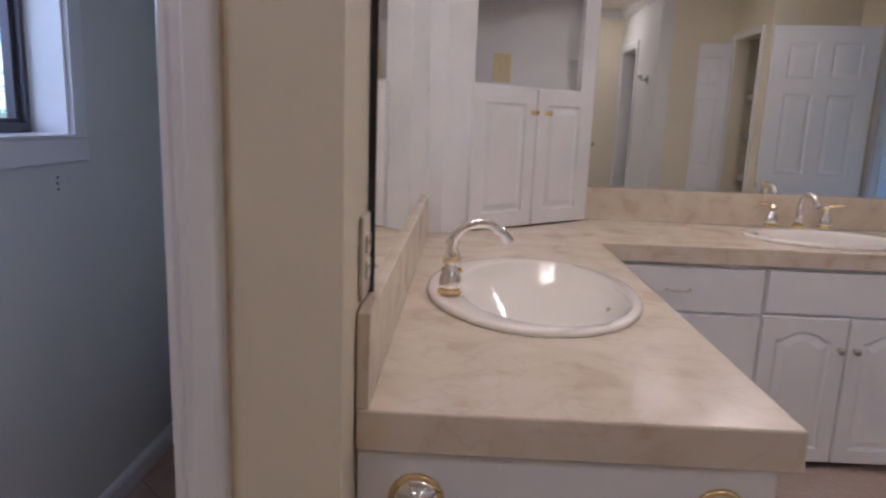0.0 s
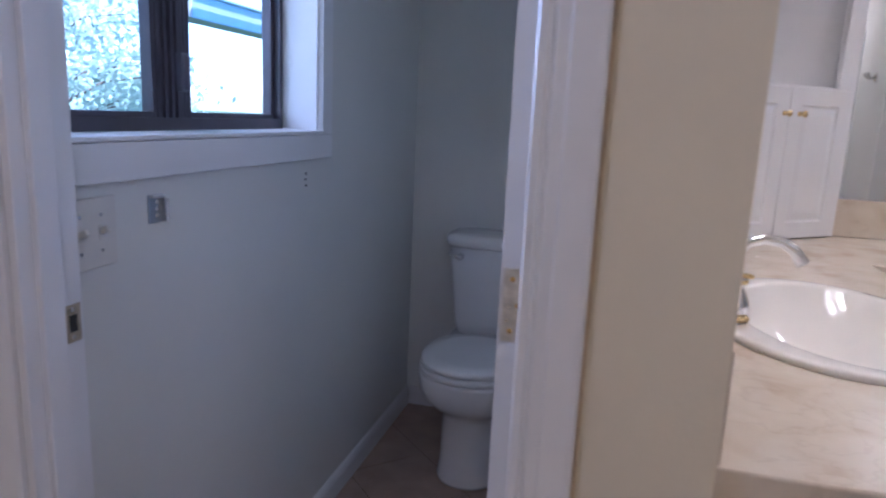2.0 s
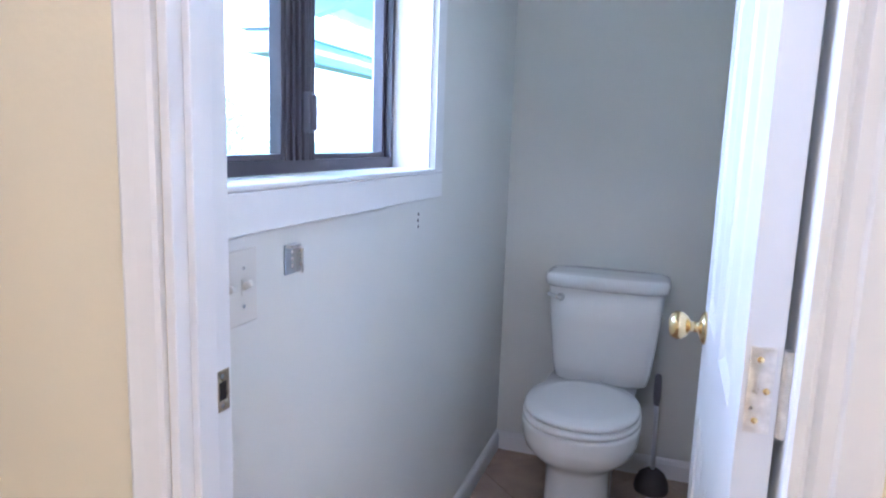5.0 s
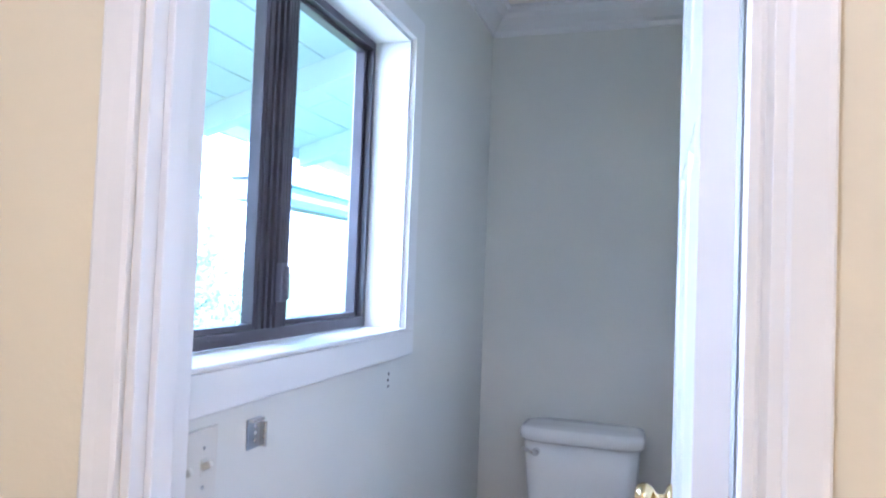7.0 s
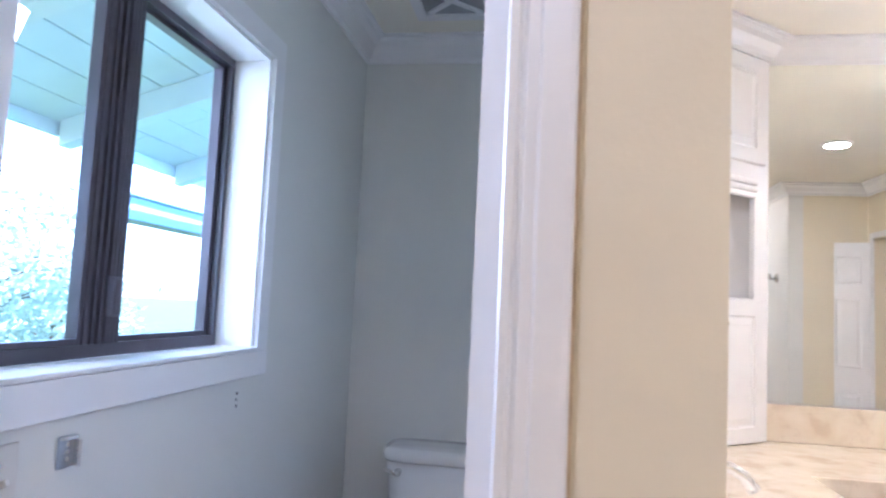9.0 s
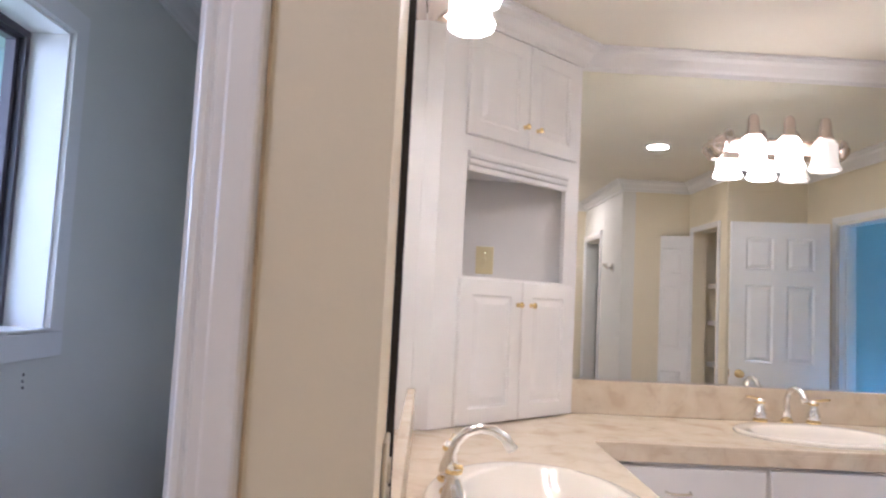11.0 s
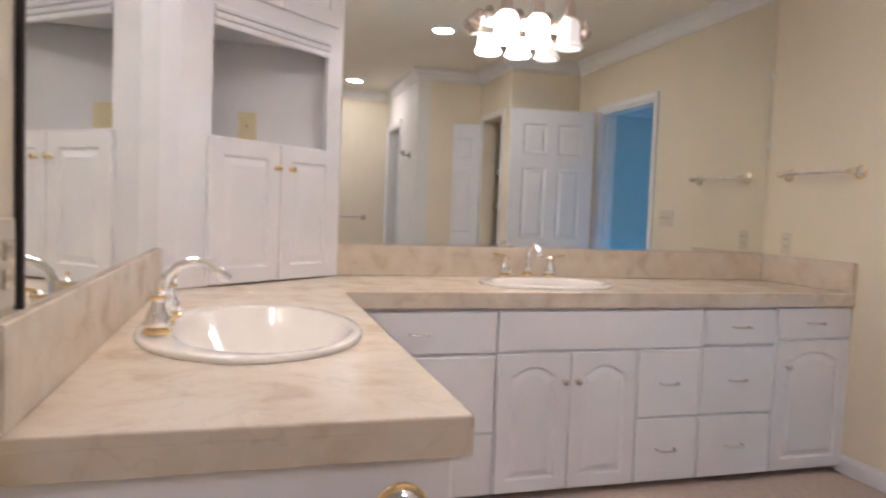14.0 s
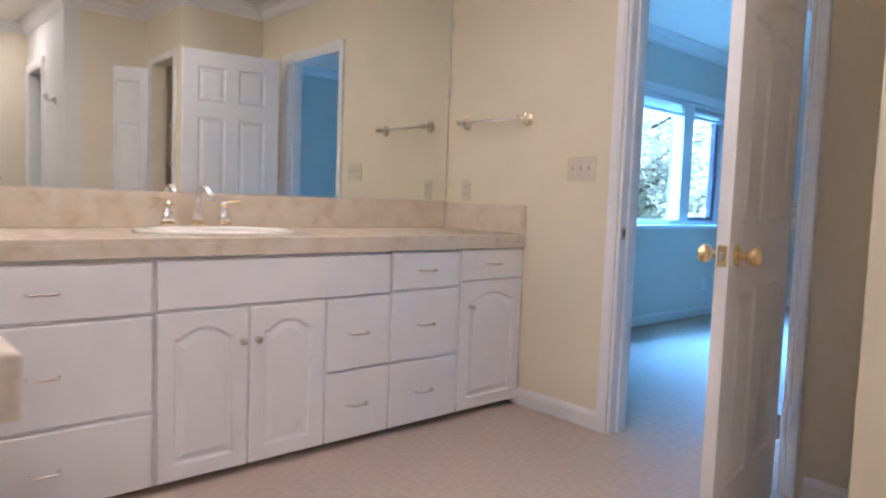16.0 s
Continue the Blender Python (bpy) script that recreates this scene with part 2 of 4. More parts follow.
structure("ceiling", boxes((-1.35, XR + 0.12, -2.52, YD, CEILING, CEILING + 0.1), (-0.11, XR + 0.12, YD, YF + 0.12, CEILING, CEILING + 0.1)), CEIL, "off-white painted bathroom ceiling")
structure("ceiling_toilet", boxes((XW - 0.17, -0.11, 0.0, YT, WC_CEILING, WC_CEILING + 0.1)), CEIL, "off-white painted ceiling of the toilet room")
# bedroom shell
structure("wall_bedroom_window", boxes((XR + 0.12, 5.15, 2.45, 2.62, 0, CEILING), (7.05, 8.2, 2.45, 2.62, 0, CEILING), (5.15, 7.05, 2.45, 2.62, 0, 0.87), (5.15, 7.05, 2.45, 2.62, 2.0, CEILING)), BED_WALL, "painted bedroom wall under the wide window")
structure("wall_bedroom_far", boxes((8.2, 8.32, -2.0, 2.62, 0, CEILING)), BED_WALL, "painted far wall of the bedroom")
structure("wall_bedroom_side", boxes((XR + 0.12, 8.32, -2.12, -2.0, 0, CEILING)), BED_WALL, "painted side wall of the bedroom")
structure("wall_bedroom_near", boxes((XR + 0.12, XR + 0.124, BJ1, 2.45, 0, CEILING), (XR + 0.12, XR + 0.124, -2.0, BJ0, 0, CEILING)), BED_WALL, "painted bedroom wall beside the bathroom door")
structure("ceiling_bedroom", boxes((XR + 0.12, 8.32, -2.12, 2.62, CEILING, CEILING + 0.1)), CEIL, "off-white painted bedroom ceiling")

# ---- mouldings and casings ----
CROWN = [(0.0, -0.100), (0.010, -0.100), (0.014, -0.082), (0.026, -0.070), (0.046, -0.040), (0.066, -0.028), (0.072, -0.014), (0.086, -0.012), (0.086, -0.001), (0.0, -0.001)]
BASE = [(0.0, 0.001), (0.013, 0.001), (0.013, 0.064), (0.009, 0.078), (0.003, 0.086), (0.0, 0.086)]
CASING = [(0.004, 0.0), (0.004, 0.009), (0.012, 0.013), (0.024, 0.010), (0.036, 0.014), (0.056, 0.018), (0.070, 0.018), (0.075, 0.012), (0.075, 0.0)]


def raised(profile, h):
    return [(o, u + h) for o, u in profile]


ROOM = [(-1.25, -2.4), (1.80, -2.4), (1.80, -0.95), (2.42, -0.95), (2.42, -0.17), (XR, -0.17), (XR, YF), (0.70, YF), (0.70, 2.097), (0.07, 1.565), (0.0, 1.565), (0.0, YD), (-1.25, YD)]
structure("trim_crown", sweep(raised(CROWN, CEILING), ROOM, True), WHITE, "white painted crown moulding under the bathroom ceiling")
structure("trim_crown_toilet", sweep(raised(CROWN, WC_CEILING), [(XW, 0), (-0.114, 0), (-0.114, YT), (XW, YT)], True), WHITE, "white painted crown moulding in the toilet room")
structure("trim_crown_bedroom", sweep(raised(CROWN, CEILING), [(3.204, -2.0), (8.2, -2.0), (8.2, 2.45), (3.204, 2.45)], True), WHITE, "white painted crown moulding in the bedroom")
structure("baseboard_right", sweep(BASE, [(XR, 1.0415), (XR, 1.56)]), WHITE, "white painted baseboard beside the vanity")
structure("baseboard_return", sweep(BASE, [(2.54, -0.17), (XR, -0.17), (XR, 0.158)]), WHITE, "white painted baseboard behind the open door")
structure("baseboard_toilet", sweep(BASE, [(-0.114, 0.05), (-0.114, YT), (XW, YT), (XW, 0.0)]), WHITE, "white painted baseboard round the toilet room")
structure("baseboard_bedroom", sweep(BASE, [(8.2, -2.0), (8.2, 2.45), (3.204, 2.45), (3.204, 1.03)]), WHITE, "white painted baseboard round the bedroom")
structure("baseboard_back", sweep(BASE, [(-1.25, YD), (-1.25, -2.4), (1.80, -2.4), (1.80, -2.376)]), WHITE, "white painted baseboard along the back wall")
structure("baseboard_hook", sweep(BASE, [(1.80, -1.644), (1.80, -0.95), (2.42, -0.95), (2.42, -0.92)]), WHITE, "white painted baseboard under the robe hook")
structure("baseboard_door", sweep(BASE, [(-0.967, YD), (-1.25, YD)]), WHITE, "white painted baseboard beside the toilet door")


def casing(name, origin, u, depth, width, height, label, profile=CASING, both=True):
    """Mitred moulded boards round an opening; u runs along the wall, depth out of it."""
    bm = sweep(profile, [(0, 0), (0, height), (width, height), (width, 0)] if both else [(0, 0), (0, height), (width - 0.027, height)])
    u, d = Vector(u), Vector(depth)
    m = Matrix(((u.x, 0, d.x, origin[0]), (u.y, 0, d.y, origin[1]), (0, 1, 0, origin[2]), (0, 0, 0, 1)))
    bmesh.ops.transform(bm, matrix=m, verts=bm.verts)
    bmesh.ops.recalc_face_normals(bm, faces=bm.faces)
    return structure(name, bm, WHITE, label)


def jamb(name, boxes_rows, label):
    return structure(name, boxes(*boxes_rows, bevel=0.0015), WHITE, label)


casing("trim_toilet_door", (DJ0, YD, 0.001), (1, 0, 0), (0, -1, 0), DJ1 - DJ0, DH, "white moulded casing round the toilet room door", [(0.002, 0.0), (0.002, 0.010), (0.008, 0.013), (0.030, 0.015), (0.046, 0.018), (0.052, 0.015), (0.054, 0.0)], False)
bm = bmesh.new()
edge = [(-0.023, 0.0), (-0.023, 0.011), (-0.020, 0.015), (-0.012, 0.017), (-0.007, 0.013), (-0.001, 0.021), (0.010, 0.023), (0.014, 0.027), (0.040, 0.031), (0.046, 0.030), (0.049, 0.026), (0.049, 0.0)]
rings = [[bm.verts.new((DJ1 + o, YD - d, z)) for o, d in edge] for z in (0.001, DH + 0.054)]
for i in range(len(edge)):
    k = (i + 1) % len(edge)
    bm.faces.new([rings[0][i], rings[0][k], rings[1][k], rings[1][i]])
bm.faces.new(rings[0]), bm.faces.new(rings[1])
bmesh.ops.recalc_face_normals(bm, faces=bm.faces)
structure("trim_toilet_hinge_side", bm, WHITE, "deep white built-out casing on the hinge side of the toilet door")
# added tan strip: the shadow line along the casing's outer edge, as colour
EDGE_SHADE = material("tan_edge_shade", (0.64, 0.52, 0.33), 0.7, var=0.15, scale=30)
structure("trim_caulk", boxes((DJ1 + 0.0493, DJ1 + 0.0530, YD - 0.005, YD - 0.0005, 0.001, DH + 0.054), bevel=0.002), EDGE_SHADE, "tan strip standing in for the shadow beside the door casing")
jamb("trim_toilet_jamb", [(DJ0 + 0.0005, DJ0 + 0.014, YD - 0.003, 0.003, 0.001, DH), (DJ1 - 0.014, DJ1 - 0.0005, YD - 0.003, 0.003, 0.001, DH), (DJ0 + 0.014, DJ1 - 0.014, YD - 0.003, 0.003, DH - 0.014, DH - 0.0005),
     (DJ0 + 0.014, DJ0 + 0.025, -0.078, -0.040, 0.001, DH - 0.014), (DJ1 - 0.018, DJ1 - 0.014, -0.090, -0.072, 0.001, DH - 0.014)], "white painted door jamb and stop of the toilet room")
casing("trim_bedroom_door", (XR, BJ0, 0.001), (0, 1, 0), (-1, 0, 0), BJ1 - BJ0, BH, "white moulded casing round the bedroom door", [(0.003, 0.0), (0.003, 0.009), (0.010, 0.013), (0.018, 0.010), (0.026, 0.014), (0.040, 0.018), (0.049, 0.018), (0.052, 0.012), (0.052, 0.0)])
casing("trim_bedroom_door_back", (XR + 0.124, BJ0, 0.001), (0, 1, 0), (1, 0, 0), BJ1 - BJ0, BH, "white moulded casing on the bedroom side", [(0.003, 0.0), (0.003, 0.009), (0.010, 0.013), (0.018, 0.010), (0.026, 0.014), (0.040, 0.018), (0.049, 0.018), (0.052, 0.012), (0.052, 0.0)])
jamb("trim_bedroom_jamb", [(XR - 0.003, XR + 0.127, BJ0 + 0.0005, BJ0 + 0.014, 0.001, BH), (XR - 0.003, XR + 0.127, BJ1 - 0.014, BJ1 - 0.0005, 0.001, BH), (XR - 0.003, XR + 0.127, BJ0 + 0.014, BJ1 - 0.014, BH - 0.014, BH - 0.0005),
     (XR + 0.045, XR + 0.085, BJ1 - 0.025, BJ1 - 0.014, 0.001, BH - 0.014), (XR + 0.045, XR + 0.085, BJ0 + 0.014, BJ0 + 0.025, 0.001, BH - 0.014)], "white painted door jamb and stop of the bedroom")
casing("trim_closet", (2.42, -0.84, 0.001), (0, 1, 0), (-1, 0, 0), 0.50, 2.04, "white moulded casing round the closet", [(0.004, 0.0), (0.004, 0.009), (0.020, 0.012), (0.046, 0.018), (0.049, 0.012), (0.049, 0.0)])
casing("trim_hook_door", (1.80, -2.3, 0.001), (0, 1, 0), (-1, 0, 0), 0.58, 2.04, "white moulded casing round the far doorway")
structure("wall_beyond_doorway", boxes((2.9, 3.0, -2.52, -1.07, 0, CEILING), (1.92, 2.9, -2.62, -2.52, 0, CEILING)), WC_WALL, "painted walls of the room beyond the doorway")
structure("ceiling_beyond", boxes((1.92, 3.0, -2.52, -1.07, CEILING, CEILING + 0.1)), CEIL, "ceiling of the room beyond the doorway")

# toilet room floor
FLOOR_TILE = material("tan_vinyl_tile", (0.40, 0.29, 0.215), 0.38, var=0.14, scale=10, bump=0.1)
structure("floor_toilet", boxes((XW + 0.0005, -0.1145, YD + 0.01, YT - 0.0005, 0.0005, 0.003)), DARK, "dark joints between the toilet room tiles")
wc_floor = bpy.data.objects["floor_toilet"]
TW = 0.305


def floor_tile(w, d):
    return box(bmesh.new(), 0.0012, w - 0.0012, 0.0012, d - 0.0012, 0.003, 0.006, 0.001, 1)


# ---- panelled doors ----
def outline(w, h, inset, arch=0.0, k=13):
    """Points round a rectangle, with an arched top where asked: bottom edge, right side, top from right to left, left side."""
    l, r, b, t = inset, w - inset, inset, h - inset
    pts = [(l, b), (r, b)]
    for i in range(k):
        f = i / (k - 1)
        q = abs(2 * f - 1)
        drop = arch * min(1, q / 0.82) ** 2.2
        pts.append((r + (l - r) * f, t - drop))
    return pts


def panel_front(w, h, th=0.019, arch=0.0, frame_w=0.055, flat=False):
    """A raised-panel cabinet front in x (width), z (height), its face to -y."""
    bm = bmesh.new()
    steps = [(0, 0, 0), (0, th - 0.004, 0), (0.004, th, 0)]
    if not flat:
        steps += [(frame_w, th, arch), (frame_w + 0.006, th - 0.008, arch), (frame_w + 0.013, th - 0.0085, arch), (frame_w + 0.034, th - 0.0015, arch), (frame_w + 0.036, th - 0.001, arch)]
    rings = []
    for ins, d, a in steps:
        rings.append([bm.verts.new((x, -d, z)) for x, z in outline(w, h, ins, a)])
    for a, b in zip(rings, rings[1:]):
        n = len(a)
        for i in range(n):
            bm.faces.new([a[i], a[(i + 1) % n], b[(i + 1) % n], b[i]])
    bm.faces.new(rings[0]), bm.faces.new(rings[-1])
    bmesh.ops.recalc_face_normals(bm, faces=bm.faces)
    return bm


def knob_mesh(r=0.014, length=0.026):
    """A small turned knob pointing to -y."""
    return lathe([(0.0, 0), (r * 0.75, 0), (r * 0.75, 0.003), (r * 0.4, 0.006), (r * 0.35, length * 0.5), (r * 0.8, length * 0.62), (r, length * 0.78), (r * 0.85, length * 0.93), (0, length)], 16, Matrix.Rotation(radians(90), 4, "X"))


def pull_mesh(w=0.085):
    """A wire drawer pull pointing to -y."""
    pts = [(-w / 2, 0, 0), (-w / 2, -0.014, 0), (-w / 2 + 0.006, -0.024, 0), (-w / 2 + 0.016, -0.027, 0), (w / 2 - 0.016, -0.027, 0), (w / 2 - 0.006, -0.024, 0), (w / 2, -0.014, 0), (w / 2, 0, 0)]
    return tube(pts, [0.0055, 0.004, 0.004, 0.004, 0.004, 0.004, 0.004, 0.0055], 8)


def placed(ob, m):
    ob.matrix_basis = m
    return ob


def empty(name, m, label, category, group=""):
    ob = new(name)
    ob.empty_display_size = 0.05
    ob.matrix_basis = m
    return tagged(ob, label, category, group)


GOLD_PULL = material("brushed_nickel_and_brass", (0.80, 0.76, 0.68), 0.2, 1.0, var=0.05)


def drawer(unit, x, z, w, h, pull=True):
    d = placed(part("drawer_front", panel_front(w, h, flat=True), WHITE, unit, smooth=False), pose(x, 0, z))
    if pull:
        placed(part("pull_handle", pull_mesh(), GOLD_PULL, d, "slim brushed metal pull", True), pose(w / 2, -0.019, h / 2))
    return d


def cab_door(unit, x, z, w, h, knob, arch=0.036):
    d = placed(part("door", panel_front(w, h, arch=arch), WHITE, unit), pose(x, 0, z))
    placed(part("knob", knob_mesh(), GOLD_PULL, d, "small polished metal knob", True), pose(knob[0], -0.019, knob[1]))
    return d


FY = CY + 0.030          # front plane of the far cabinets
Z0 = 0.032


def base_unit(name, x0, x1, label):
    u = empty(name, pose(0, FY, 0), label, "cabinet", "vanity base cabinets")
    part("body", boxes((x0 + 0.001, x1 - 0.001, -0.0045, YF - FY - 0.003, Z0 + 0.002, 0.690), (x0 + 0.001, x1 - 0.001, -0.0045, 0.012, 0.690, 0.798), (x0 + 0.001, x1 - 0.001, 0.077, YF - FY - 0.01, 0.001, Z0 + 0.002)), WHITE, u)
    part("toe_kick", boxes((x0 + 0.001, x1 - 0.001, 0.060, 0.076, 0.001, Z0 + 0.0015)), WHITE, u, "white recessed toe kick")
    return u


u = base_unit("drawer_cabinet", CX - 0.026, 1.283, "white painted cabinet with three flat drawers")
for z0, z1 in ((0.614, 0.782), (0.290, 0.602), (Z0, 0.278)):
    drawer(u, CX - 0.012, z0, 1.276 - CX + 0.012, z1 - z0)
u = base_unit("sink_cabinet", 1.283, 2.247, "white painted sink cabinet with arched doors and drawers")
drawer(u, 1.290, 0.620, 0.950, 0.166, False)
cab_door(u, 1.290, Z0, 0.318, 0.578, (0.294, 0.458))
cab_door(u, 1.617, Z0, 0.309, 0.578, (0.026, 0.458))
drawer(u, 1.937, 0.320, 0.303, 0.292)
drawer(u, 1.937, Z0, 0.303, 0.280)
u = base_unit("drawer_cabinet", 2.247, 2.642, "white painted cabinet with a stack of three drawers")
for z0, z1 in ((0.630, 0.790), (0.318, 0.620), (Z0, 0.308)):
    drawer(u, 2.254, z0, 0.380, z1 - z0)
u = base_unit("drawer_cabinet", 2.642, XR - 0.002, "white painted cabinet with one drawer over an arched door")
drawer(u, 2.651, 0.650, 0.420, 0.146)
cab_door(u, 2.651, Z0, 0.420, 0.610, (0.062, 0.490))

vent = empty("toe_kick_vent", pose(1.455, FY + 0.0585, 0.004), "dark metal heating grille set in the toe kick", "vent")
part("grille_frame", boxes((0, 0.20, -0.003, 0, 0, 0.004), (0, 0.20, -0.003, 0, 0.022, 0.026), (0, 0.004, -0.003, 0, 0.004, 0.022), (0.196, 0.20, -0.003, 0, 0.004, 0.022)), BRONZE, vent)
for k in range(12):
    part("slat", boxes((0.012 + k * 0.0155, 0.018 + k * 0.0155, -0.002, 0, 0.004, 0.022)), BRONZE, vent)

# left run: plain body, its end panel carries a towel bar
u = empty("vanity_cabinet", pose(0, 0, 0), "white painted vanity cabinet under the side counter", "cabinet", "vanity base cabinets")
part("body", boxes((0.004, CX - 0.030, 0.034, CY + 0.025, Z0, 0.690), (CX - 0.050, CX - 0.030, 0.034, CY + 0.010, 0.690, 0.798)), WHITE, u)
part("end_panel", boxes((0.004, CX - 0.030, 0.014, 0.033, 0.002, 0.798), bevel=0.002), WHITE, u)


def towel_bar(name, m, length, label, post=0.055, big=1.0):
    """Two turned posts and a bar, in x along the wall, out to -y."""
    t = empty(name, m, label, "towel bar", "towel bars")
    r90 = Matrix.Rotation(radians(90), 4, "X")
    for x in (0, length):
        p = placed(part("post", lathe([(0, 0), (0.030 * big, 0), (0.030 * big, 0.004), (0.024 * big, 0.010), (0.014, 0.016), (0.011, 0.030), (0.016, post - 0.014), (0.018, post), (0.014, post + 0.012), (0, post + 0.016)], 24, r90), CHROME, t, "", True), pose(x, 0, 0))
        part("ring", lathe([(0.030 * big, 0.0), (0.034 * big, 0.002), (0.034 * big, 0.006), (0.030 * big, 0.008)], 24, r90), BRASS, p, "polished brass ring", True)
        part("finial", lathe([(0, post + 0.012), (0.010, post + 0.012), (0.011, post + 0.020), (0, post + 0.026)], 16, r90), BRASS, p, "polished brass finial", True)
    part("bar", tube([(0.0, -post, 0), (length, -post, 0)], 0.008, 12), CHROME, t, "", True)
    return t


towel_bar("towel_bar", pose(0.095, 0.013, 0.720), 0.455, "chrome and brass towel bar on the cabinet end", big=1.25)
towel_bar("towel_bar", pose(XR - 0.001, 1.975, 1.437, 0, 0, -90), 0.435, "chrome and brass towel bar on the cream wall")
towel_bar("towel_bar", pose(1.545, -2.399, 1.075, 0, 0, 180), 0.45, "chrome towel bar on the back wall")


# ---- countertop, splashes, mirrors ----
def cut(ob, cutter):
    """Cuts one mesh out of another, for good."""
    mod = ob.modifiers.new("cut", "BOOLEAN")
    mod.operation, mod.solver, mod.object = "DIFFERENCE", "EXACT", cutter
    me = bpy.data.meshes.new_from_object(ob.evaluated_get(bpy.context.evaluated_depsgraph_get()))
    ob.modifiers.clear()
    ob.data = me
    bpy.data.objects.remove(cutter)


S1, S2 = (0.330, 0.742), (1.608, 1.808)      # centres of the two basins
A1, B1, A2, B2 = 0.368, 0.266, 0.312, 0.232  # half lengths along the wall and out of it


SLAB = TOP - 0.020


def counter():
    bm = bmesh.new()
    plan = [(0.003, 0.0), (CX, 0.0), (CX, CY), (XR - 0.003, CY), (XR - 0.003, YF - 0.003), (0.003, YF - 0.003)]
    low = [bm.verts.new((x, y, SLAB)) for x, y in plan]
    f = bm.faces.new(low)
    up = bmesh.ops.extrude_face_region(bm, geom=[f])["geom"]
    bmesh.ops.translate(bm, vec=(0, 0, TOP - SLAB), verts=[g for g in up if isinstance(g, bmesh.types.BMVert)])
    bmesh.ops.recalc_face_normals(bm, faces=bm.faces)
    edges = [e for e in bm.edges if all(v.co.z > TOP - 0.001 for v in e.verts) or abs(e.verts[0].co.z - e.verts[1].co.z) > 0.01]
    bmesh.ops.bevel(bm, geom=edges, offset=0.005, segments=3, affect="EDGES", profile=0.5)
    return bm


worktop = part("countertop", counter(), MARBLE)
tagged(worktop, "beige polished marble countertop running round the corner", "countertop")
for (cx, cy), sx, sy in ((S1, B1 - 0.03, A1 - 0.03), (S2, A2 - 0.03, B2 - 0.03)):
    c = part("cutter", lathe([(1, 0.7), (1, 1.0)], 48), MARBLE)
    c.matrix_basis = Matrix.Translation((cx, cy, 0)) @ Matrix.Diagonal((sx, sy, 1, 1))
    bpy.context.view_layer.update()
    cut(worktop, c)


for row in ((0.004, CX - 0.0008, 0.0008, 0.024, 0.800, SLAB - 0.0003), (CX - 0.024, CX - 0.0008, 0.0245, CY + 0.0235, 0.800, SLAB - 0.0003), (CX - 0.0005, XR - 0.004, CY + 0.0008, CY + 0.024, 0.800, SLAB - 0.0003)):
    part("apron", boxes(row, bevel=0.0005), MARBLE, worktop, "beige marble front edge strip")


def splash(row, label):
    return tagged(part("backsplash", boxes(row, bevel=0.003), MARBLE), label, "backsplash", "marble splashes")


splash((0.002, 0.022, 0.001, 1.562, TOP + 0.0005, SPLASH), "beige marble backsplash under the side mirror")
splash((0.702, XR - 0.003, YF - 0.022, YF - 0.001, TOP + 0.0005, SPLASH), "beige marble backsplash under the large mirror")
splash((XR - 0.022, XR - 0.001, CY + 0.001, YF - 0.023, TOP + 0.0005, SPLASH - 0.004), "beige marble side splash on the cream wall")


def wall_mirror(rows, edge, label):
    m = tagged(part("wall_mirror", boxes(rows), MIRROR), label, "mirror", "vanity mirrors")
    part("edge", boxes(edge), DARK if rows[1] < 0.1 else CHROME, m, "dark bare edge of the glass" if rows[1] < 0.1 else "thin metal channel")
    return m


MTOP = CEILING - 0.1005
wall_mirror((0.001, 0.008, 0.120, 1.562, SPLASH + 0.003, MTOP), (0.0006, 0.011, 0.108, 0.119, SPLASH + 0.003, MTOP), "frameless wall mirror above the side counter")
big = wall_mirror((0.702, XR - 0.012, YF - 0.008, YF - 0.001, SPLASH + 0.008, MTOP), (0.702, XR - 0.012, YF - 0.014, YF - 0.0005, SPLASH + 0.0005, SPLASH + 0.0075), "large frameless wall mirror above the long counter")
CLEAR = material("clear_plastic", (0.85, 0.85, 0.82), 0.15, var=0.02)
for z in (1.61, 1.99):
    part("mirror_clip", boxes((XR - 0.022, XR - 0.004, YF - 0.016, YF - 0.0085, z - 0.02, z + 0.02), bevel=0.003), CLEAR, big, "clear plastic mirror clip")


# ---- basins and taps ----
def ellipse_rings(bm, rows, n=56):
    rings = []
    for ax, ay, sx, sy, z in rows:
        rings.append([bm.verts.new((sx + ax * math.cos(2 * math.pi * i / n), sy + ay * math.sin(2 * math.pi * i / n), z)) for i in range(n)])
    for a, b in zip(rings, rings[1:]):
        for i in range(n):
            bm.faces.new([a[i], a[(i + 1) % n], b[(i + 1) % n], b[i]])
    return rings


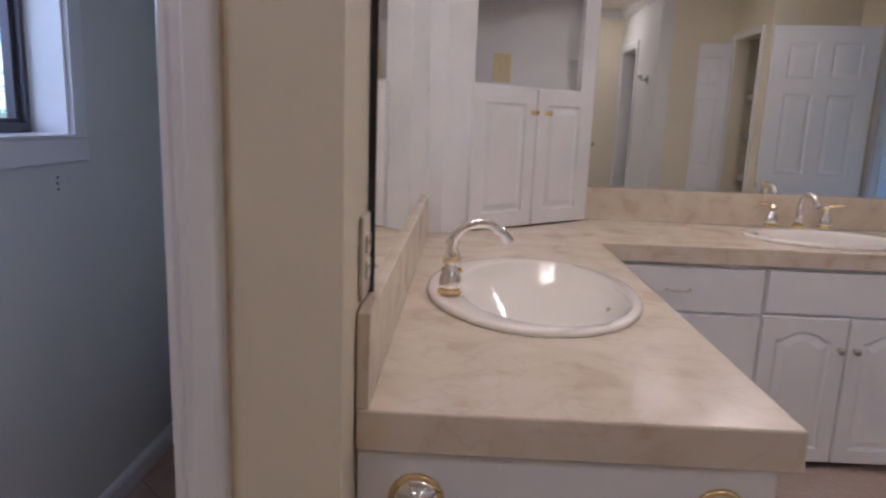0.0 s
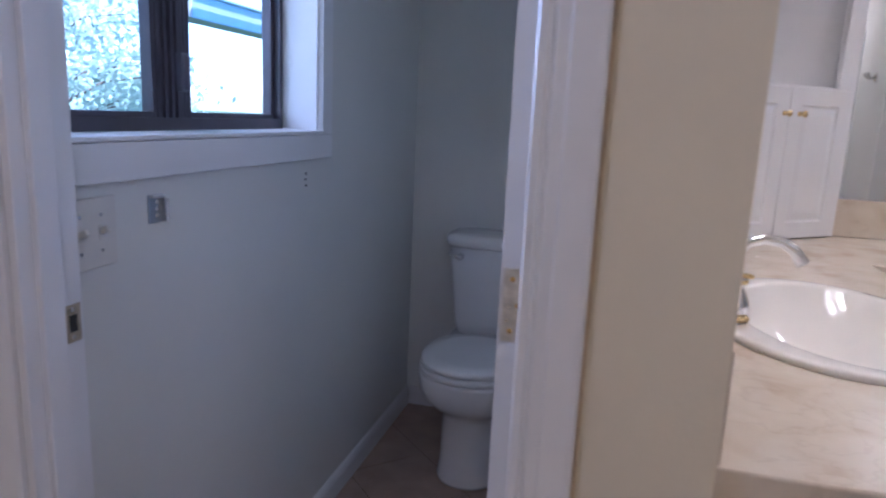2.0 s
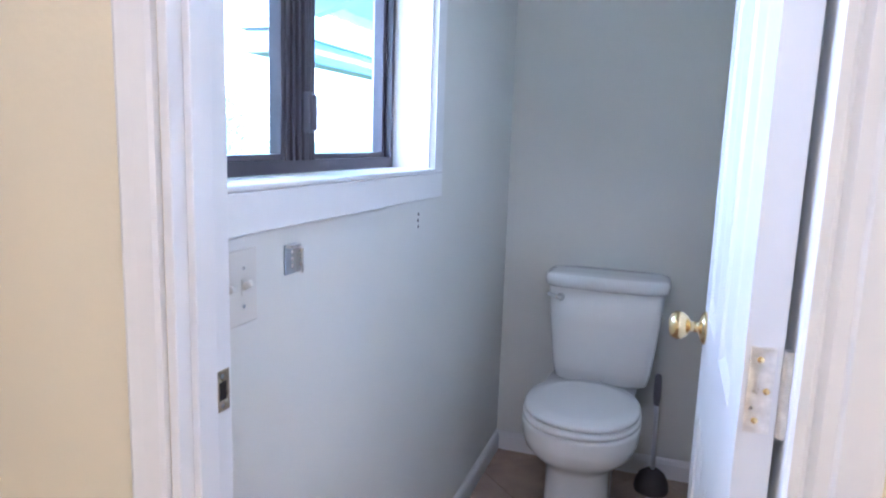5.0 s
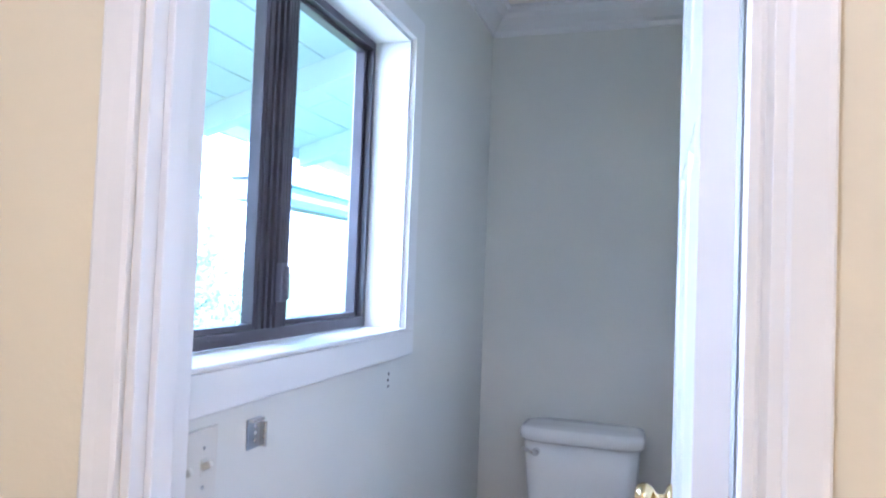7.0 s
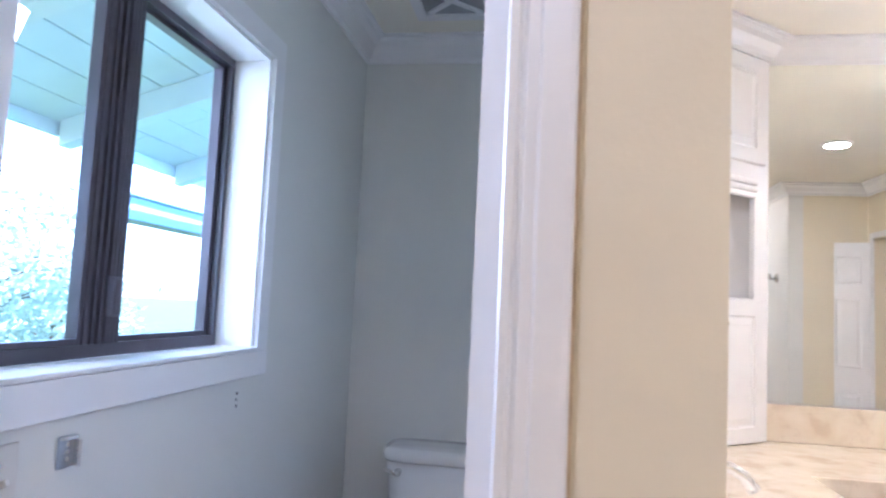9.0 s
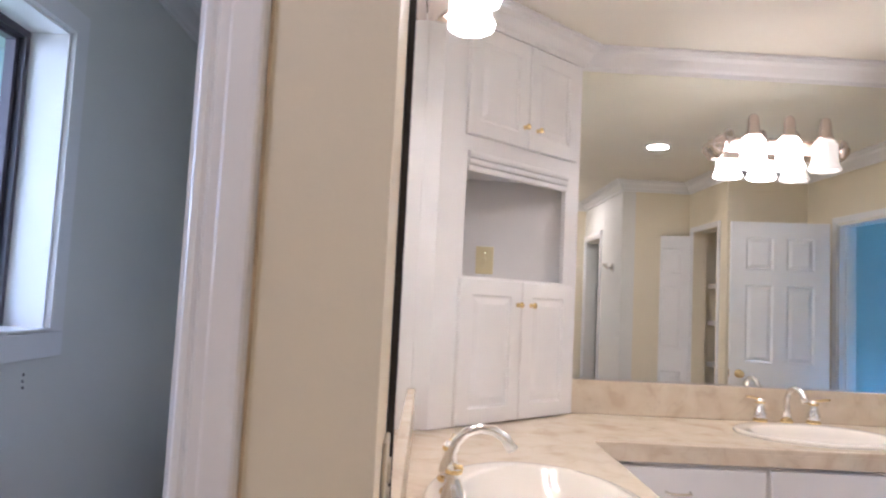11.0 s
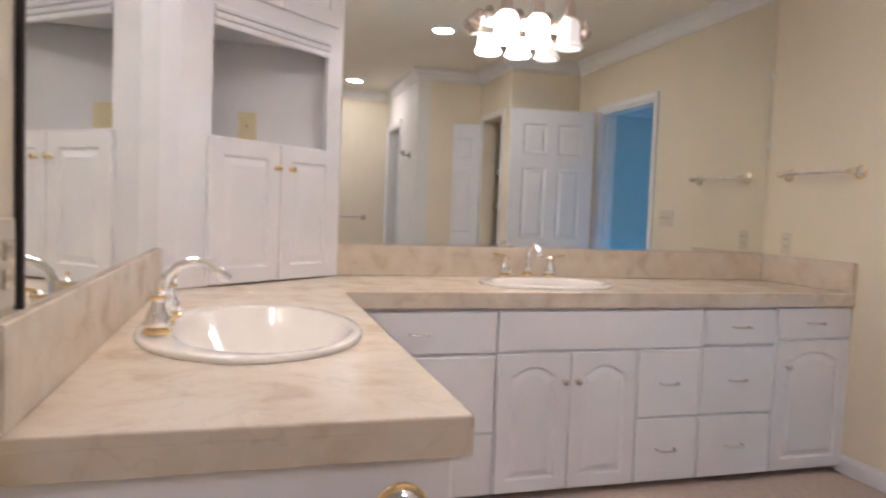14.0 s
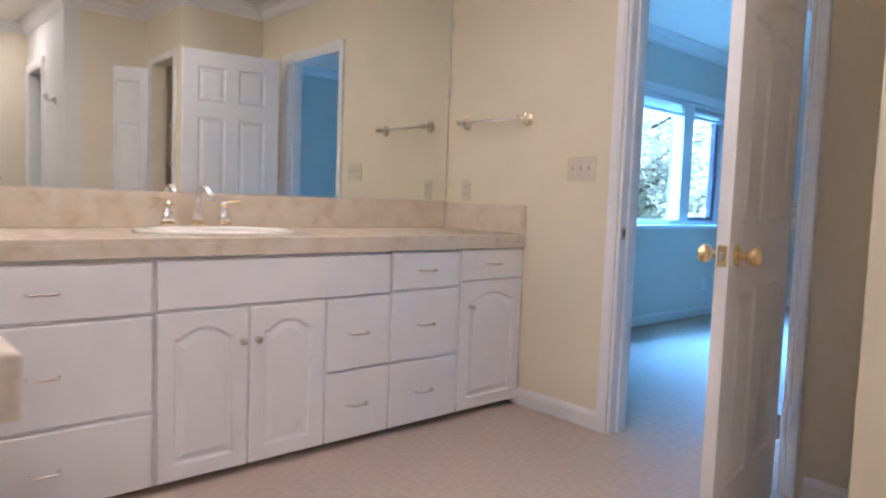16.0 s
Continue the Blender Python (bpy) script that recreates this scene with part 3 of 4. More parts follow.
def basin(m, a, b, label):
    """A self-rimming oval basin: x along the wall, deck for the taps to +y."""
    s = empty("sink", m, label, "sink", "vanity sinks")
    bm = bmesh.new()
    inner_a, inner_b, sh = a - 0.050, b - 0.052, -0.028
    rows = [(a - 0.028, b - 0.028, 0, 0, -0.02), (a - 0.002, b - 0.002, 0, 0, 0.0004), (a, b, 0, 0, 0.003), (a - 0.001, b - 0.001, 0, 0, 0.009), (a - 0.005, b - 0.005, 0, 0, 0.0135), (a - 0.012, b - 0.012, 0, 0, 0.015), (a - 0.022, b - 0.022, 0, -0.001, 0.0152),
            (inner_a + 0.012, inner_b + 0.012, 0, sh, 0.0145), (inner_a + 0.004, inner_b + 0.004, 0, sh, 0.0125), (inner_a - 0.002, inner_b - 0.002, 0, sh, 0.006)]
    for k in range(1, 13):
        g = k / 13
        r = 1 - 0.93 * g ** 1.12
        rows.append(((inner_a - 0.004) * r, (inner_b - 0.004) * r, 0, sh, 0.002 - 0.146 * math.sin(g * math.pi / 2) ** 0.95))
    rows.append((0.014, 0.012, 0, sh, -0.1445))
    r = ellipse_rings(bm, rows)
    bm.faces.new(r[-1])
    bmesh.ops.recalc_face_normals(bm, faces=bm.faces)
    for f in bm.faces:
        if f.normal.z < -0.9:
            f.normal_flip()
    part("bowl", bm, SINK_CHINA, s, "", True)
    placed(part("drain", lathe([(0, 0.004), (0.012, 0.004), (0.024, 0.002), (0.026, -0.004), (0.018, -0.008), (0, -0.008)], 24), CHROME, s, "polished metal drain", True), pose(0, sh, -0.138))
    oy = sh - inner_b * 0.80
    placed(part("overflow", boxes((-0.016, 0.016, -0.002, 0.002, -0.006, 0.006), bevel=0.0018), CHROME, s, "metal-rimmed overflow slot"), pose(0, oy, -0.0385, 42))
    return s


basin(Matrix.Translation((*S1, TOP)) @ Matrix.Rotation(radians(90), 4, "Z"), A1, B1, "white oval drop-in basin in the side counter")
basin(Matrix.Translation((*S2, TOP)), A2, B2, "white oval drop-in basin in the long counter")


def faucet(m, label):
    """A widespread tap set: arched spout and two bell handles; spout to -y, wall at +y."""
    f = empty("faucet", m, label, "faucet", "vanity taps")
    sp = placed(part("spout", tube([(0, 0, 0.0), (0, 0, 0.05), (0, 0.002, 0.080), (0, -0.008, 0.107), (0, -0.030, 0.130), (0, -0.062, 0.141), (0, -0.095, 0.137), (0, -0.122, 0.121), (0, -0.142, 0.094)],
         [0.017, 0.014, 0.0125, 0.012, 0.0115, 0.0115, 0.0115, 0.012, 0.0145], 18), CHROME, f, "", True), pose(0, 0, 0.012))
    part("base_ring", lathe([(0, -0.012), (0.026, -0.012), (0.027, -0.006), (0.022, 0.0), (0.019, 0.004), (0, 0.004)], 24), BRASS, sp, "polished brass base ring", True)
    for x in (-0.115, 0.115):
        h = placed(part("handle", lathe([(0, 0.0), (0.023, 0.0), (0.027, 0.012), (0.026, 0.026), (0.019, 0.042), (0.014, 0.054), (0.013, 0.064), (0.018, 0.070), (0.018, 0.076), (0.010, 0.086), (0, 0.088)], 24), CHROME, f, "chrome bell-shaped handle", True), pose(x, 0, 0.010))
        part("base_ring", lathe([(0, -0.010), (0.029, -0.010), (0.030, -0.004), (0.025, 0.001), (0, 0.001)], 24), BRASS, h, "polished brass base ring", True)
        part("collar", lathe([(0, 0.064), (0.0185, 0.066), (0.0195, 0.072), (0.0165, 0.078), (0, 0.079)], 24), BRASS, h, "polished brass collar", True)
        sg = 1 if x > 0 else -1
        part("lever", tube([(0, 0, 0.082), (sg * 0.018, -0.004, 0.086), (sg * 0.050, -0.010, 0.092), (sg * 0.066, -0.013, 0.093)], [0.007, 0.005, 0.0055, 0.0035], 10), BRASS, h, "polished brass lever", True)
    return f


faucet(pose(0.125, S1[1], TOP + 0.018, 0, 0, 90), "chrome and brass tap set with an arched spout")
faucet(pose(S2[0] - 0.004, 2.010, TOP + 0.018), "chrome and brass tap set on the long counter")


# ---- corner cabinet ----
DX, DY = 0.63, 0.532
DL = math.hypot(DX, DY)
DANG = math.degrees(math.atan2(DY, DX))
corner = empty("corner_cabinet", pose(0.07, 1.565, 0, 0, 0, DANG), "tall white corner cabinet standing on the counter", "cabinet")
CB, CT = TOP + 0.002, CEILING - 0.001
N0, N1 = 1.425, 1.865
part("face_frame", boxes((0, 0.135, 0, 0.022, CB, CT), (DL - 0.090, DL, 0, 0.022, CB, CT), (0.135, DL - 0.090, 0, 0.022, N1, CT), (0.135, DL - 0.090, 0, 0.022, CB, N0)), WHITE, corner)
inv = pose(0.07, 1.565, 0, 0, 0, DANG).inverted()


def corner_piece(name, rows, label=""):
    bm = boxes(*rows)
    bmesh.ops.transform(bm, matrix=inv, verts=bm.verts)
    return part(name, bm, WHITE, corner, label)


corner_piece("side_return", [(0.0085, 0.069, 1.566, 1.580, CB, CT), (0.686, 0.6995, 2.098, YF - 0.009, CB, CT)])
corner_piece("niche_lining", [(0.0015, 0.006, 1.60, YF - 0.001, CB, CT), (0.0065, 0.685, YF - 0.006, YF - 0.0015, CB, CT)])
for z in (N0 - 0.02, N1 + 0.01):
    bm = bmesh.new()
    lo = [bm.verts.new(inv @ Vector((x, y, z))) for x, y in ((0.0065, 1.585), (0.075, 1.595), (0.66, 2.09), (0.66, YF - 0.007), (0.0065, YF - 0.007))]
    hi = [bm.verts.new(v.co + Vector((0, 0, 0.018))) for v in lo]
    bm.faces.new(lo), bm.faces.new(hi)
    for i in range(5):
        bm.faces.new([lo[i], lo[(i + 1) % 5], hi[(i + 1) % 5], hi[i]])
    bmesh.ops.recalc_face_normals(bm, faces=bm.faces)
    part("shelf", bm, WHITE, corner)
mould = [(0, 0), (0.012, 0), (0.015, 0.006), (0.015, 0.018), (0.006, 0.020), (0.006, 0.024), (0.018, 0.026), (0.020, 0.034), (0.018, 0.044), (0.008, 0.046), (0.008, 0.050), (0.020, 0.052), (0.022, 0.062), (0.018, 0.074), (0.006, 0.078), (0, 0.078)]
bm = sweep([(-o, u) for o, u in mould], [(0.137, 0), (DL - 0.092, 0)])
part("tambour_moulding", bm, WHITE, corner, "ribbed white valance over the niche")
placed(corner.children[-1], pose(0, 0.004, N1 - 0.040))
for x, w, kx in ((0.118, 0.337, 0.312), (0.459, 0.322, 0.050)):
    for z, h, kz in ((CB + 0.004, N0 - 0.012 - CB, N0 - 0.105 - CB), (1.962, 0.432, 0.085)):
        d = placed(part("door", panel_front(w, h, frame_w=0.060), WHITE, corner), pose(x, -0.001, z))
        placed(part("knob", knob_mesh(0.013, 0.028), BRASS, d, "small brass knob", True), pose(kx, -0.019, kz))


# ---- switches, outlets, hook ----
def plate(name, m, w, h, toggles, label, mat=ALMOND, sockets=0, rocker=False):
    """A wall plate, face to -y, centred."""
    p = empty(name, m, label, name.replace("_", " "), "wall plates")
    part("cover_plate", box(bmesh.new(), -w / 2, w / 2, -0.006, -0.0005, -h / 2, h / 2, 0.0025, 2), mat, p)
    for i in range(toggles):
        x = (i - (toggles - 1) / 2) * 0.046
        part("toggle_slot", box(bmesh.new(), x - 0.006, x + 0.006, -0.0075, -0.006, -0.013, 0.013, 0.0006, 1), mat, p)
        bm = box(bmesh.new(), -0.0045, 0.0045, -0.018, 0, -0.0055, 0.0055, 0.0015, 1)
        placed(part("toggle", bm, mat, p), pose(x, -0.006, 0.0, -28))
        for z in (-0.030, 0.030):
            placed(part("screw", lathe([(0, 0), (0.003, 0), (0.003, 0.001), (0, 0.0015)], 10, Matrix.Rotation(radians(90), 4, "X")), CHROME, p), pose(x, -0.006, z))
    for i in range(sockets):
        z = (i - (sockets - 1) / 2) * 0.039
        part("socket", box(bmesh.new(), -0.017, 0.017, -0.0085, -0.006, z - 0.014, z + 0.014, 0.004, 2), mat, p)
        part("slots", boxes((-0.009, -0.006, -0.0090, -0.0086, z - 0.004, z + 0.006), (0.006, 0.009, -0.0090, -0.0086, z - 0.004, z + 0.006)), DARK, p)
    return p


plate("light_switch", pose(XR - 0.001, 1.200, 1.186, 0, 0, -90), 0.163, 0.114, 3, "almond triple light switch beside the bedroom door")
plate("power_outlet", pose(XR - 0.001, 1.968, 1.078, 0, 0, -90), 0.070, 0.114, 0, "almond power outlet above the side splash", sockets=2)
plate("power_outlet", pose(0.001, 0.058, 1.083, 0, 0, 90), 0.072, 0.124, 0, "almond power outlet beside the side mirror", sockets=2)
plate("light_switch", pose(0.295, YF - 0.007, 1.515), 0.078, 0.122, 1, "ivory switch plate inside the corner niche", IVORY)
plate("light_switch", pose(XW + 0.001, 0.084, 1.050, 0, 0, 90), 0.118, 0.118, 2, "almond double light switch under the toilet window", PALE_ALMOND)
plate("power_outlet", pose(6.2, -1.999, 1.35, 0, 0, 180), 0.075, 0.115, 0, "white wall outlet in the bedroom", CLEAR, sockets=1)
plate("power_outlet", pose(6.75, 2.449, 0.30), 0.070, 0.114, 0, "white outlet low on the bedroom wall", CLEAR, sockets=2)

hook = empty("robe_hook", pose(1.799, -1.22, 1.715, 0, 0, -90), "chrome robe hook on the pale wall", "hook")
hook.scale = (1.5, 1.5, 1.5)
part("backplate", lathe([(0, 0), (0.028, 0), (0.028, 0.004), (0.018, 0.010), (0, 0.012)], 20, Matrix.Rotation(radians(90), 4, "X")), CHROME, hook, "", True)
for sx in (-1, 1):
    part("prong", tube([(0, -0.010, 0), (sx * 0.012, -0.030, -0.008), (sx * 0.026, -0.045, 0.004), (sx * 0.032, -0.048, 0.022)], [0.006, 0.006, 0.006, 0.009], 10), CHROME, hook, "", True)

METAL = material("galvanised_bracket", (0.42, 0.46, 0.52), 0.35, 0.9, var=0.1, scale=40)
br = empty("wall_bracket", pose(XW + 0.001, 0.248, 1.072, 0, 0, 90), "bare metal paper holder bracket on the wall", "bracket")
part("bracket_plate", boxes((-0.020, 0.020, -0.004, -0.0005, -0.026, 0.026), bevel=0.001), METAL, br)
part("bracket_lip", boxes((0.014, 0.020, -0.016, -0.004, -0.026, 0.018), (-0.020, 0.014, -0.014, -0.004, 0.021, 0.026), bevel=0.001), CHROME, br)
for z in (-0.012, 0.0, 0.012):
    placed(part("screw", lathe([(0, 0), (0.004, 0), (0.004, 0.001), (0, 0.002)], 10, Matrix.Rotation(radians(90), 4, "X")), CHROME, br), pose(0, -0.004, z))
for z in (1.060, 1.076, 1.092):
    tagged(placed(part("screw_hole", lathe([(0, 0), (0.004, 0.0), (0.004, 0.0012), (0, 0.0012)], 8, Matrix.Rotation(radians(90), 4, "Y")), DARK), pose(XW + 0.0003, 0.866 - (0.003 if z == 1.076 else 0), z)), "small dark screw hole in the painted wall", "hole", "screw holes")


# ---- vanity lights ----
SHADE = glow("lit_frosted_glass", (1.0, 0.80, 0.56), 3.5)
SHADE_DIM = glow("dim_lit_frosted_glass", (1.0, 0.78, 0.50), 0.10)
NICKEL = material("brushed_nickel", (0.70, 0.62, 0.55), 0.22, 1.0, var=0.04)


def vanity_light(m, label, dim_last):
    """A bar light with three down-facing eight-sided glass shades: x along the wall, out to -y."""
    v = empty("vanity_light", m, label, "wall lamp", "vanity lights")
    bm = bmesh.new()
    prof = [(-0.285, 0.0), (-0.262, 0.052), (0.262, 0.052), (0.285, 0.0), (0.262, -0.052), (-0.262, -0.052)]
    back = [bm.verts.new((x, -0.001, z)) for x, z in prof]
    mid = [bm.verts.new((x, -0.018, z)) for x, z in prof]
    front = [bm.verts.new((x * 0.96, -0.060, z * 0.62)) for x, z in prof]
    for a, b in ((back, mid), (mid, front)):
        for i in range(6):
            bm.faces.new([a[i], a[(i + 1) % 6], b[(i + 1) % 6], b[i]])
    bm.faces.new(back), bm.faces.new(front)
    bmesh.ops.recalc_face_normals(bm, faces=bm.faces)
    part("back_plate", bm, NICKEL, v)
    for sx in (-1, 1):
        cap = lathe([(0.050, 0.0), (0.052, 0.012), (0.046, 0.024), (0.034, 0.030), (0.032, 0.036), (0.022, 0.046), (0.010, 0.052), (0, 0.053)], 24, Matrix.Translation((sx * 0.262, -0.045, 0)) @ Matrix.Rotation(radians(90 * sx), 4, "Y"))
        part("end_cap", cap, NICKEL, v, "turned nickel end cap", True)
    for i, x in enumerate((-0.160, 0.0, 0.160)):
        arm = part("arm", tube([(x, -0.055, 0.020), (x, -0.072, 0.040), (x, -0.095, 0.058), (x, -0.122, 0.060)], [0.012, 0.010, 0.009, 0.009], 12), NICKEL, v, "", True)
        part("socket_cap", lathe([(0, 0.128), (0.010, 0.126), (0.019, 0.117), (0.024, 0.100), (0.026, 0.072), (0.027, 0.048), (0.034, 0.038), (0.036, 0.027), (0, 0.027)], 20, Matrix.Translation((x, -0.122, 0))), NICKEL, arm, "domed nickel socket cover", True)
        bm = bmesh.new()
        rings = []
        for r, z in ((0.030, 0.026), (0.042, 0.020), (0.051, 0.004), (0.053, -0.060), (0.057, -0.082), (0.068, -0.104), (0.061, -0.114), (0.054, -0.106), (0.048, -0.060), (0.046, 0.000), (0.026, 0.016)):
            rings.append([bm.verts.new((x + r * math.cos(a), -0.122 + r * math.sin(a), z)) for a in [2 * math.pi * (k + 0.5) / 8 for k in range(8)]])
        for a, b in zip(rings, rings[1:]):
            for k in range(8):
                bm.faces.new([a[k], a[(k + 1) % 8], b[(k + 1) % 8], b[k]])
        bmesh.ops.recalc_face_normals(bm, faces=bm.faces)
        bmesh.ops.bevel(bm, geom=[e for e in bm.edges if abs(e.verts[0].co.z - e.verts[1].co.z) > 0.002], offset=0.004, segments=2, affect="EDGES", profile=0.5)
        dim = dim_last and i == 2
        part("shade", bm, SHADE_DIM if dim else SHADE, arm, "dimly lit eight-sided glass shade" if dim else "brightly lit eight-sided glass shade")
        p = m @ Vector((x, -0.122, -0.075))
        lamp("vanity_bulb", "POINT", p, 0.05 if dim else VANITY_W, WARM, 0.035)
    return v


vanity_light(pose(1.600, YF - 0.0085, 2.085), "nickel three-shade bar light mounted on the large mirror", True)
vanity_light(pose(0.0085, 0.745, 2.175, 0, 0, 90), "nickel three-shade bar light above the side basin", False)

DISC = glow("lit_downlight_lens", (1.0, 0.84, 0.62), 4.0)
# the third fitting is unseen, added to house the extra lamp
for x, y in ((1.64, 0.43), (1.32, -1.80), (-0.50, -1.15)):
    d = empty("downlight", pose(x, y, CEILING), "round recessed ceiling downlight, lit", "ceiling lamp", "downlights")
    part("trim_ring", lathe([(0.072, -0.001), (0.094, -0.001), (0.092, -0.006), (0.076, -0.010), (0.072, -0.006)], 32), WHITE, d, "", True)
    part("lens", lathe([(0, -0.005), (0.0715, -0.005), (0.0715, -0.001), (0, -0.001)], 32), DISC, d, "glowing white lens")


# ---- door leaves ----
def leaf(name, m, w, h, label, cols=2, th=0.035, knob_x=None, knob_z=0.915, hinges=(), knob_mat=BRASS, rows=None):
    """A moulded panel door: hinge at x = 0, x along its width, face to -y, back at +y thickness."""
    d = empty(name, m, label, "door")
    st, mid = (0.105, 0.095) if cols == 2 else (0.060, 0.0)
    rows = rows or ((0.215, 0.780), (0.975, 1.545), (1.655, h - 0.115))
    xs = [(st, w / 2 - mid / 2), (w / 2 + mid / 2, w - st)] if cols == 2 else [(st, w - st)]
    core, rl = 0.008, []
    rl += [(0, st, 0, th, 0.0, h), (w - st, w, 0, th, 0.0, h)]
    if cols == 2:
        rl.append((w / 2 - mid / 2, w / 2 + mid / 2, 0, th, rows[0][0], rows[-1][1]))
    zs = [0.0] + [z for r in rows for z in r] + [h]
    for a, b in zip(zs[::2], zs[1::2]):
        if cols == 2 and 0 < a and b < h:
            for x0, x1 in xs:
                rl.append((x0, x1, 0, th, a, b))
        else:
            rl.append((st, w - st, 0, th, a, b))
    rl.append((st - 0.002, w - st + 0.002, core, th - core, 0.1, h - 0.05))
    part("door_frame", boxes(*rl), WHITE, d)
    for x0, x1 in xs:
        for z0, z1 in rows:
            for side in (0, 1):
                pw, ph = x1 - x0, z1 - z0
                bm = bmesh.new()
                rings = []
                for ins, dep in ((0.0, 0.001), (0.010, core - 0.0005), (0.018, core - 0.0005), (0.040, 0.002), (0.042, 0.0018)):
                    y = dep if side == 0 else th - dep
                    rings.append([bm.verts.new(c) for c in ((x0 + ins, y, z0 + ins), (x1 - ins, y, z0 + ins), (x1 - ins, y, z1 - ins), (x0 + ins, y, z1 - ins))])
                for a, b in zip(rings, rings[1:]):
                    for k in range(4):
                        bm.faces.new([a[k], a[(k + 1) % 4], b[(k + 1) % 4], b[k]])
                bm.faces.new(rings[-1])
                bmesh.ops.recalc_face_normals(bm, faces=bm.faces)
                if (side == 0) == (max(f.normal.y for f in bm.faces if len(f.verts) == 4 and f.calc_area() > 0.3 * pw * ph) > 0.5):
                    bmesh.ops.reverse_faces(bm, faces=bm.faces)
                part("panel", bm, WHITE, d)
    if knob_x is not None:
        for sg, y in ((-1, 0.0), (1, th)):
            rot = Matrix.Translation((knob_x, y, knob_z)) @ Matrix.Rotation(radians(90 if sg < 0 else -90), 4, "X")
            part("door_knob", lathe([(0, 0), (0.031, 0), (0.032, 0.004), (0.024, 0.010), (0.011, 0.014), (0.010, 0.028), (0.020, 0.034), (0.027, 0.044), (0.0275, 0.054), (0.022, 0.064), (0.010, 0.068), (0, 0.068)], 28, rot), knob_mat, d, "polished brass door knob", True)
        xe = w + 0.0006 if knob_x > w / 2 else -0.0006
        part("latch_plate", boxes((min(w - 0.0005, xe), max(w - 0.0005, xe) + 0.001, 0.005, 0.030, knob_z - 0.029, knob_z + 0.029)), BRASS, d, "brass latch plate")
        part("latch_bolt", boxes((w + 0.001, w + 0.008, 0.011, 0.023, knob_z - 0.010, knob_z + 0.010), bevel=0.002), CHROME, d)
    for z in hinges:
        part("hinge", merge(tube([(-0.004, HINGE_Y, z - 0.045), (-0.004, HINGE_Y, z + 0.045)], 0.006, 10), boxes((-0.0022, -0.0004, 0.006, 0.030, z - 0.045, z + 0.045))), HINGE_MAT, d, "worn brass hinge")
        for dz, dy in ((-0.032, 0.020), (0.0, 0.012), (0.032, 0.020)):
            placed(part("hinge_screw", lathe([(0, 0), (0.0035, 0), (0.0035, 0.0008), (0, 0.0014)], 10, Matrix.Rotation(radians(-90), 4, "Y")), BRASS, d), pose(-0.0022, dy, z + dz))
    return d


HINGE_Y = -0.006
HINGE_MAT = material("worn_brass_hinge", (0.82, 0.80, 0.75), 0.30, 0.9, var=0.2, scale=60)
TOILET_DOOR = leaf("door_toilet", pose(-0.2180, -0.030, 0.008, 0, 0, 90), 0.676, 2.02, "white panelled door standing open into the toilet room", knob_x=0.612, knob_z=0.940, hinges=(0.22, 1.037, 1.82))
HINGE_Y = 0.041
BD = leaf("door_bedroom", pose(2.989, 0.2715, 0.010, 0, 0, 189.15), 0.692, 2.015, "white six-panel door standing open into the bathroom", knob_x=0.627, knob_z=0.885, hinges=(0.25, 1.00, 1.74))
leaf("door_closet", pose(2.398, -0.862, 0.012, 0, 0, 200), 0.305, 2.00, "narrow white panelled closet door folded open", cols=1, knob_x=None)
placed(part("knob", knob_mesh(0.016, 0.032), BRASS, bpy.data.objects["door_closet"], "small brass knob", True), pose(0.15, 0.035, 0.90, 180))

STRIKE = material("worn_strike_plate", (0.55, 0.46, 0.32), 0.3, 0.9, var=0.2, scale=70)
for m, label in ((pose(DJ0 + 0.0145, -0.020, 0.937, 0, 0, 90), "brass strike plate on the toilet door jamb"), (pose(XR + 0.022, BJ1 - 0.0145, 0.902, 0, 0, 0), "brass strike plate on the bedroom door jamb")):
    sp = empty("strike_plate", m, label, "strike plate", "strike plates")
    part("plate", boxes((-0.016, 0.016, -0.0018, -0.0003, -0.029, 0.029), bevel=0.0005), STRIKE, sp)
    part("mortise", boxes((-0.006, 0.008, -0.0024, -0.0019, -0.013, 0.013)), DARK, sp, "dark latch hole")
    for z in (-0.021, 0.021):
        placed(part("screw", lathe([(0, 0), (0.0035, 0), (0.0035, 0.0008), (0, 0.0012)], 10, Matrix.Rotation(radians(90), 4, "X")), CHROME, sp), pose(0, -0.0018, z))

# the shower beyond the doorway
FROST = material("frosted_grey_glass", (0.42, 0.45, 0.48), 0.25, var=0.05, scale=3)
shower = empty("shower_screen", pose(2.02, -2.30, 0.001), "frosted grey glass shower screen beyond the doorway", "shower screen")
part("glass_panel", boxes((0.004, 0.012, 0.012, 0.698, 0.02, 1.70)), FROST, shower)
part("screen_frame", boxes((0, 0.018, 0, 0.012, 0, 1.72), (0, 0.018, 0.698, 0.710, 0, 1.72), (0, 0.018, 0.012, 0.698, 1.70, 1.72), (0, 0.018, 0.012, 0.698, 0, 0.02)), CHROME, shower, "slim chrome frame")
WOOD = material("brown_stained_wood", (0.26, 0.13, 0.06), 0.45, var=0.2, scale=14)
tagged(part("wall_cupboard", boxes((2.66, 2.898, -2.515, -1.35, 1.62, 2.22), (2.64, 2.659, -2.51, -1.36, 1.63, 2.21), bevel=0.003), WOOD), "brown wooden cupboard high on the far wall", "cupboard")

